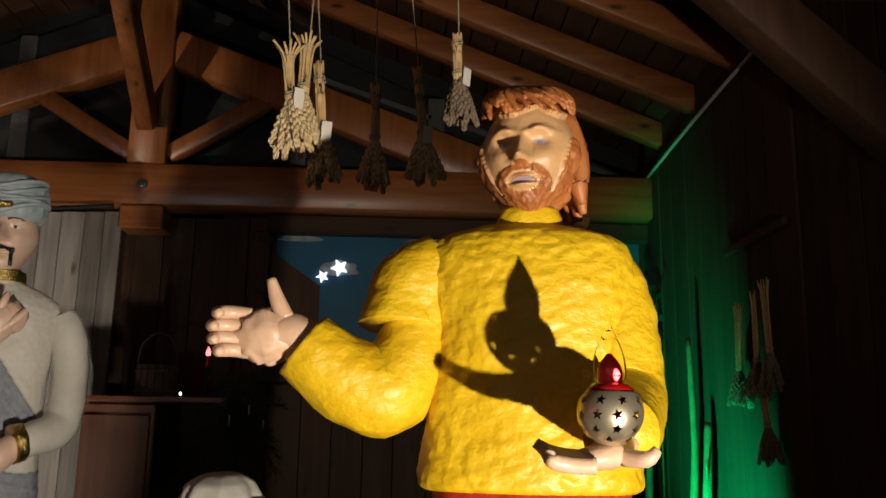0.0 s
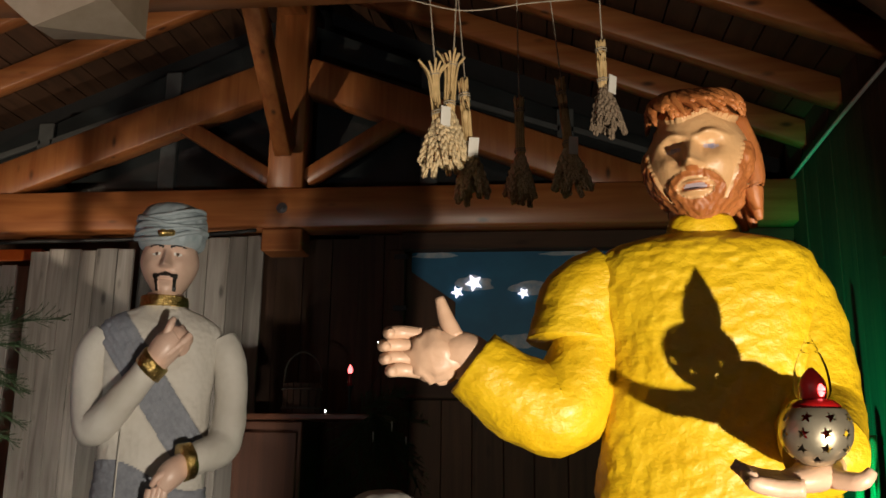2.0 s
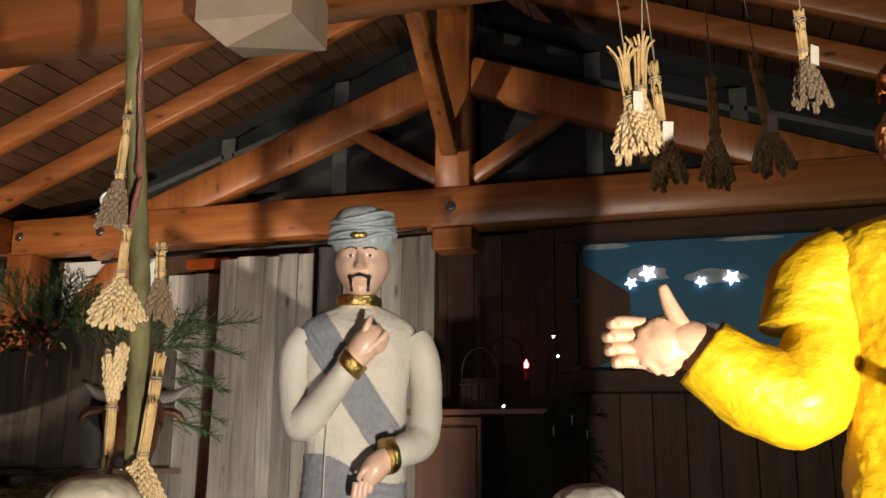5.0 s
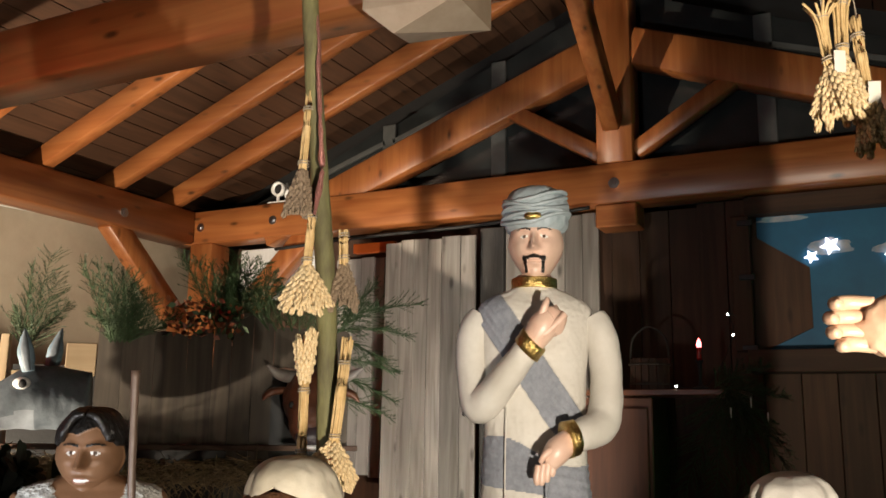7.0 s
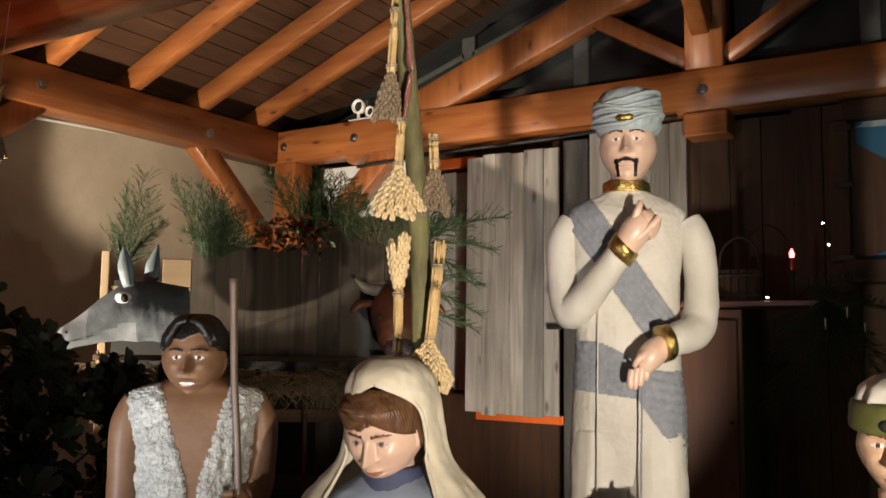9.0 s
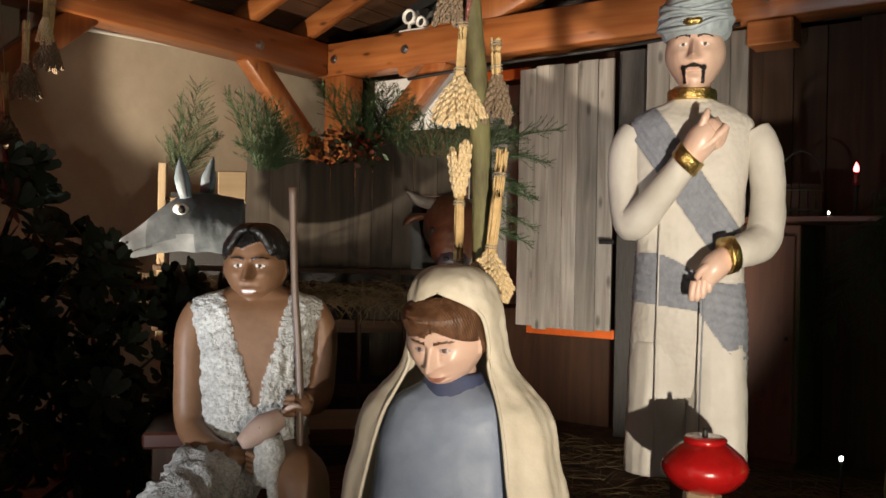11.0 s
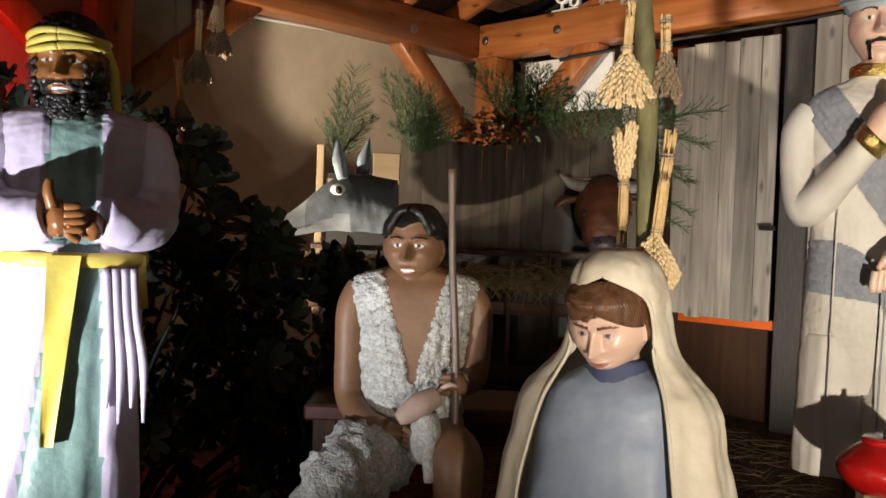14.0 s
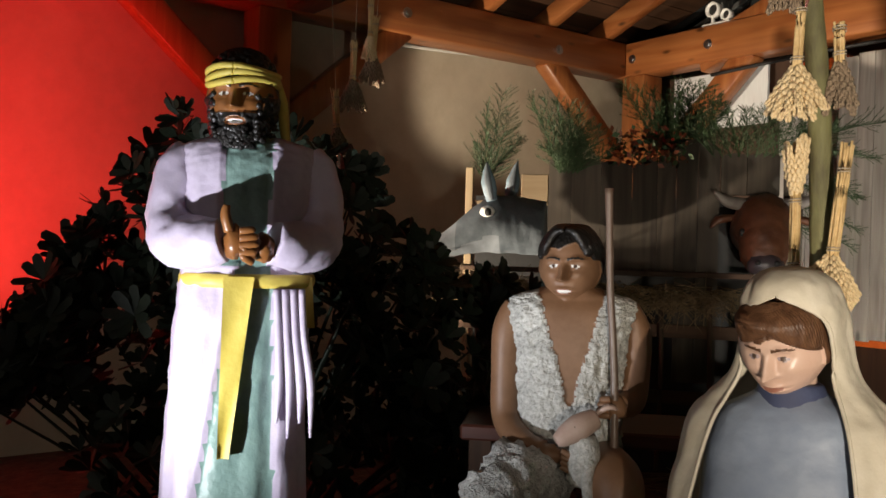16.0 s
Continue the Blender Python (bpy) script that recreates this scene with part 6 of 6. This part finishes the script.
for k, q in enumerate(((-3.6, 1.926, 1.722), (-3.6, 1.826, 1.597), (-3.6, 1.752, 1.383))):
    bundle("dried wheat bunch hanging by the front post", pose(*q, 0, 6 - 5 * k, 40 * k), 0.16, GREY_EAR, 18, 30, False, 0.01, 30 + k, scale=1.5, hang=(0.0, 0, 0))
bundle("pale wheat bunch hanging from the wall plate", pose(-3.6, 1.906, 1.80, 0, 0, 15), 0.16, EAR, 14, 20, False, 0.006, 36, scale=1.3, hang=(0.0, 0, 0))

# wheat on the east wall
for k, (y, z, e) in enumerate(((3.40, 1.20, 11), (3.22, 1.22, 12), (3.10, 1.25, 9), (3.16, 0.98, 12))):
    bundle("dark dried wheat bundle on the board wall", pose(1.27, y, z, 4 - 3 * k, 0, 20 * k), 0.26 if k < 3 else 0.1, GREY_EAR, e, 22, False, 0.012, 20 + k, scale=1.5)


# ---- greenery ----
def sprig(shape, base, direction, length, mat, seed, density=1.0, sub=9, needle_len=0.022, droop=0.25):
    """A cypress-like branch: stem, side twigs and thin needles."""
    random.seed(seed)
    base, d = Vector(base), Vector(direction).normalized()
    side = d.cross(Vector((0.3, 0.2, 1))).normalized()
    up = side.cross(d)
    stem = [base + d * length * t - Vector((0, 0, droop * length * t * t)) for t in (0, 0.33, 0.66, 1.0)]
    shape.tube(stem, [0.004, 0.003, 0.002, 0.001], mat, 5, 3)
    vs, fs = [], []

    def leaf(p, q, w):
        k = len(vs)
        dd = (q - p)
        sd = dd.cross(Vector((random.gauss(0, 1), random.gauss(0, 1), random.gauss(0, 1)))).normalized() * w
        vs.extend([p - sd, p + sd, q])
        fs.append((k, k + 1, k + 2))
    pts, _ = smooth(stem, [1] * 4, sub)
    for i, p in enumerate(pts[1:]):
        t = (i + 1) / len(pts)
        for sg in (-1, 1):
            n = length * 0.42 * (1 - 0.75 * t) * random.uniform(0.6, 1.15) + 0.015
            dd = (d * 0.8 + side * sg * random.uniform(0.5, 1.0) + up * random.uniform(-0.5, 0.5)).normalized()
            steps = max(3, int(n / 0.009 * density))
            tip = p + dd * n - Vector((0, 0, droop * n * 0.6))
            leaf(p, tip, 0.0012)
            for j in range(steps):
                c = p.lerp(tip, (j + 0.5) / steps)
                for e in (-1, 1):
                    nd = (dd * 1.3 + side * e * random.uniform(0.2, 0.9) + up * random.uniform(-0.7, 0.7)).normalized()
                    leaf(c, c + nd * needle_len * random.uniform(0.5, 1.1), 0.0016)
    shape.add(vs, fs, mat)


def greenery(label, specs, at, mat, seed, **k):
    s = Shape()
    for i, (b, d, n) in enumerate(specs):
        sprig(s, b, d, n, mat, seed + i, **k)
    return one("fir_branch", s, label, "branch", "fir branches", at=at, smooth_faces=False)


greenery("tall green cypress twig standing above the stall", [((0.08, 0, 1.20), (0.15, 0, 1), 0.47), ((0.07, -0.01, 1.19), (0.02, 0, 1), 0.40), ((0.085, 0.01, 1.19), (0.28, 0, 1), 0.36), ((0.09, 0, 1.22), (0.5, 0, 0.7), 0.25), ((0.08, 0.01, 1.2), (-0.3, 0, 1), 0.2)], STALL, needle, 31, droop=0.1)
greenery("green cypress twigs above the stall boards", [((0.43 + 0.02 * (k % 5), -0.03, 1.24), (-0.35 + 0.09 * k, -0.05, 1), 0.40 - 0.018 * k) for k in range(11)] + [((0.55, 0.0, 1.27), (0.6, -0.1, 0.5), 0.2), ((0.48, 0, 1.27), (-0.6, -0.1, 0.5), 0.18)], STALL, needle, 41, droop=0.1)
greenery("bright green cypress twigs by the corner post", [((0.88 + 0.02 * (k % 6), 0.02, 1.33), (-0.45 + 0.11 * k, -0.05, 1), 0.40 - 0.03 * (k % 4)) for k in range(13)], STALL, surface("bright_needle", (0.05, 0.10, 0.03), (0.03, 0.06, 0.02), 0.6, 80), 51, droop=0.15)
greenery("dark cypress twigs beside the ox", [((1.12 + 0.035 * k, -0.02, 1.32), (-0.6 + 0.14 * k, -0.1, 0.7), 0.27) for k in range(10)], STALL, needle, 61)
greenery("dark green fir branch spreading before the planks", [((1.46, 0.0, 1.36), (1, 0.1, 0.55), 0.45), ((1.46, 0, 1.34), (1, 0, 0.15), 0.33), ((1.46, 0, 1.30), (0.9, 0, -0.3), 0.28), ((1.46, 0.0, 1.2), (1, 0, 0.0), 0.26), ((1.46, 0, 1.12), (0.9, 0, -0.2), 0.27), ((1.46, 0, 1.02), (0.9, 0, -0.15), 0.25),
          ((1.46, 0.0, 1.36), (0.5, 0.1, 0.8), 0.32)], STALL, needle, 71, droop=0.2)
s = Shape()
random.seed(77)
vs, fs = [], []
for k in range(230):
    c = Vector((random.uniform(0.66, 1.0), random.uniform(-0.10, 0.03), 1.28 + random.random() * 0.16))
    d = Vector((random.gauss(0, 1), random.gauss(0, 1), random.gauss(0, 0.8))).normalized()
    e = d.cross(Vector((random.gauss(0, 1), random.gauss(0, 1), random.gauss(0, 1)))).normalized()
    n = random.uniform(0.028, 0.048)
    b = len(vs)
    vs += [c, c + d * n * 0.5 + e * n * 0.32, c + d * n, c + d * n * 0.5 - e * n * 0.32]
    fs.append((b, b + 1, b + 2, b + 3))
mats = [(red_leaf if k % 5 < 3 else needle) for k in range(len(fs))]
s.add(vs, fs, mats)
for k in range(5):
    s.tube([(0.70 + 0.05 * k, 0, 1.27), (0.72 + 0.05 * k, -0.02, 1.36), (0.75 + 0.05 * k, -0.03, 1.40)], [0.003, 0.002, 0.001], bark, 5, 3)
for k in range(7):
    s.ball((random.uniform(0.86, 0.96), random.uniform(-0.07, 0.0), random.uniform(1.36, 1.43)), (0.008, 0.008, 0.008), red_cloth, 8)
one("autumn_twig", s, "red and green leafy twigs with berries", "twigs", at=STALL, smooth_faces=False)
greenery("dark fir branch hanging below the shelf", [((-0.92, 4.36, 1.10), (-0.25 + 0.2 * k, -0.3, -0.55), 0.50 - 0.03 * k) for k in range(6)] + [((-0.95, 4.36, 1.09), (0.8, -0.2, 0.1), 0.3), ((-0.98, 4.38, 1.1), (0.5, -0.2, 0.35), 0.3)], Matrix(), needle, 81, droop=0.25, needle_len=0.03)
for k, (ix, iz, n) in enumerate(((-0.88, 1.00, 0.05), (-0.79, 1.05, 0.05), (-0.72, 0.98, 0.04))):
    one("icicle_ornament", Shape().tube([(0, 0, 0), (0, 0, -n * 0.5), (0, 0, -n)], [0.004, 0.0035, 0.0008], eye_white, 8, 3), "tiny white icicle ornament on the fir branch", "ornament", "icicle ornaments", at=Matrix.Translation((ix, 4.20, iz)))


def shrub():
    """Dark shrub of leaf rosettes before the wall."""
    random.seed(91)
    at = Matrix.Translation((-2.66, 0.95, FLOOR))
    root = tagged(empty("shrub", at), "dark evergreen shrub with rosettes of blunt leaves", "shrub")
    stems, leaves = Shape(), Shape()
    vs, fs = [], []
    side, fwd = Vector((0.42, 0.907, 0)), Vector((0.907, -0.42, 0))
    crown = [(-0.70, 0.72), (-0.56, 0.93), (-0.41, 1.19), (-0.23, 1.43), (0.0, 1.48), (0.32, 1.34), (0.46, 1.13), (0.85, 0.98)]
    for k in range(760):
        u = random.uniform(-0.64, 0.80)
        for (ua, za), (ub, zb) in zip(crown, crown[1:]):
            if ua <= u <= ub:
                top = za + (zb - za) * (u - ua) / (ub - ua)
        low = 0.18 if u > -0.4 else 0.62
        z = low + (top - 0.03 - low) * random.random() ** 0.8 + 0.04 * noise.noise((u * 7, 3.0, k * 0.01))
        p = side * u + fwd * random.uniform(-0.15, 0.22) + Vector((0, 0, z))
        if k % 14 == 0:
            b = Vector((u * 0.12, 0, 0.02))
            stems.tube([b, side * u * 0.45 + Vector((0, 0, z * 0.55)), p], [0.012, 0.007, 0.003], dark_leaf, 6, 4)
        ax = (side * random.gauss(u, 0.5) + fwd * random.gauss(0.3, 0.5) + Vector((0, 0, random.uniform(0.2, 1)))).normalized()
        e1 = ax.orthogonal().normalized()
        e2 = ax.cross(e1)
        n = random.uniform(0.048, 0.085)
        for j in range(9):
            a = 2.4 * j
            o = e1 * math.cos(a) + e2 * math.sin(a)
            d = (o + ax * random.uniform(0.1, 0.9)).normalized()
            w = d.cross(ax).normalized() * n * 0.19
            b = len(vs)
            vs += [p, p + d * n * 0.55 + w, p + d * n * 0.92 + w * 0.8, p + d * n, p + d * n * 0.92 - w * 0.8, p + d * n * 0.55 - w]
            fs += [(b, b + 1, b + 2, b + 3), (b, b + 3, b + 4, b + 5)]
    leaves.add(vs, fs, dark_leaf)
    tagged(stems.object("stem_work", root), kind="stuff")
    tagged(leaves.object("foliage", root, smooth_faces=False), kind="stuff")


shrub()

# ---- east wall boards, branches, cable ----
random.seed(33)
y = -2.9
while y < 4.9:
    wd = random.uniform(0.17, 0.24)
    gap = 0.004 if random.random() > 0.25 else 0.010
    Shape().box((1.33 + random.uniform(0, 0.012), y + gap, FLOOR), (1.36, min(y + wd, 4.93), 2.75), brown_wood(2), 0.003).object("board", wall_east, smooth_faces=False)
    y += wd
for p in ([(1.26, 4.02, FLOOR), (1.25, 4.0, 0.4), (1.255, 3.95, 0.9), (1.24, 3.93, 1.38)], [(1.20, 4.55, FLOOR), (1.19, 4.50, 0.5), (1.20, 4.47, 1.0)], [(1.28, 3.90, 0.55), (1.27, 3.84, 0.72), (1.29, 3.86, 1.0)]):
    s = Shape().tube(p, [0.022, 0.020, 0.016, 0.012][:len(p)], bark, 10, 6, rough=0.15, up=(1, 0, 0))
    s.tube([p[1], (p[1][0] - 0.02, p[1][1] - 0.06, p[1][2] + 0.12)], [0.009, 0.004], bark, 6, 3)
    one("bare_branch", s, "bare branch leaning against the board wall", "branch", "bare branches")
one("cable", Shape().tube([(1.31, 4.75, 2.40), (1.31, 3.9, 2.44), (1.31, 3.0, 2.46)], [0.009] * 3, eye_white, 8, 3), "white cable conduit along the top of the board wall", "cable")
one("rail", Shape().box((1.30, 3.0, 1.70), (1.325, 3.6, 1.73), brown_wood(1), 0.003), "thin rail on the dark board wall", "rail", smooth_faces=False)
iv = Shape()
random.seed(44)
vs, fs = [], []
for k in range(150):
    c = Vector((1.30 - random.random() * 0.05, 4.62 + random.gauss(0, 0.07), random.uniform(0.9, 1.75)))
    d = Vector((random.gauss(-0.3, 1), random.gauss(0, 1), random.gauss(-0.4, 0.7))).normalized()
    e = d.cross(Vector((random.gauss(0, 1), random.gauss(0, 1), random.gauss(0, 1)))).normalized()
    n = random.uniform(0.03, 0.05)
    b = len(vs)
    vs += [c, c + d * n * 0.5 + e * n * 0.35, c + d * n, c + d * n * 0.5 - e * n * 0.35]
    fs.append((b, b + 1, b + 2, b + 3))
iv.add(vs, fs, dark_leaf)
iv.tube([(1.31, 4.62, FLOOR), (1.30, 4.6, 0.8), (1.305, 4.64, 1.75)], [0.006, 0.005, 0.003], bark, 6, 5)
one("ivy", iv, "dark ivy trailing up the board wall corner", "ivy", smooth_faces=False)
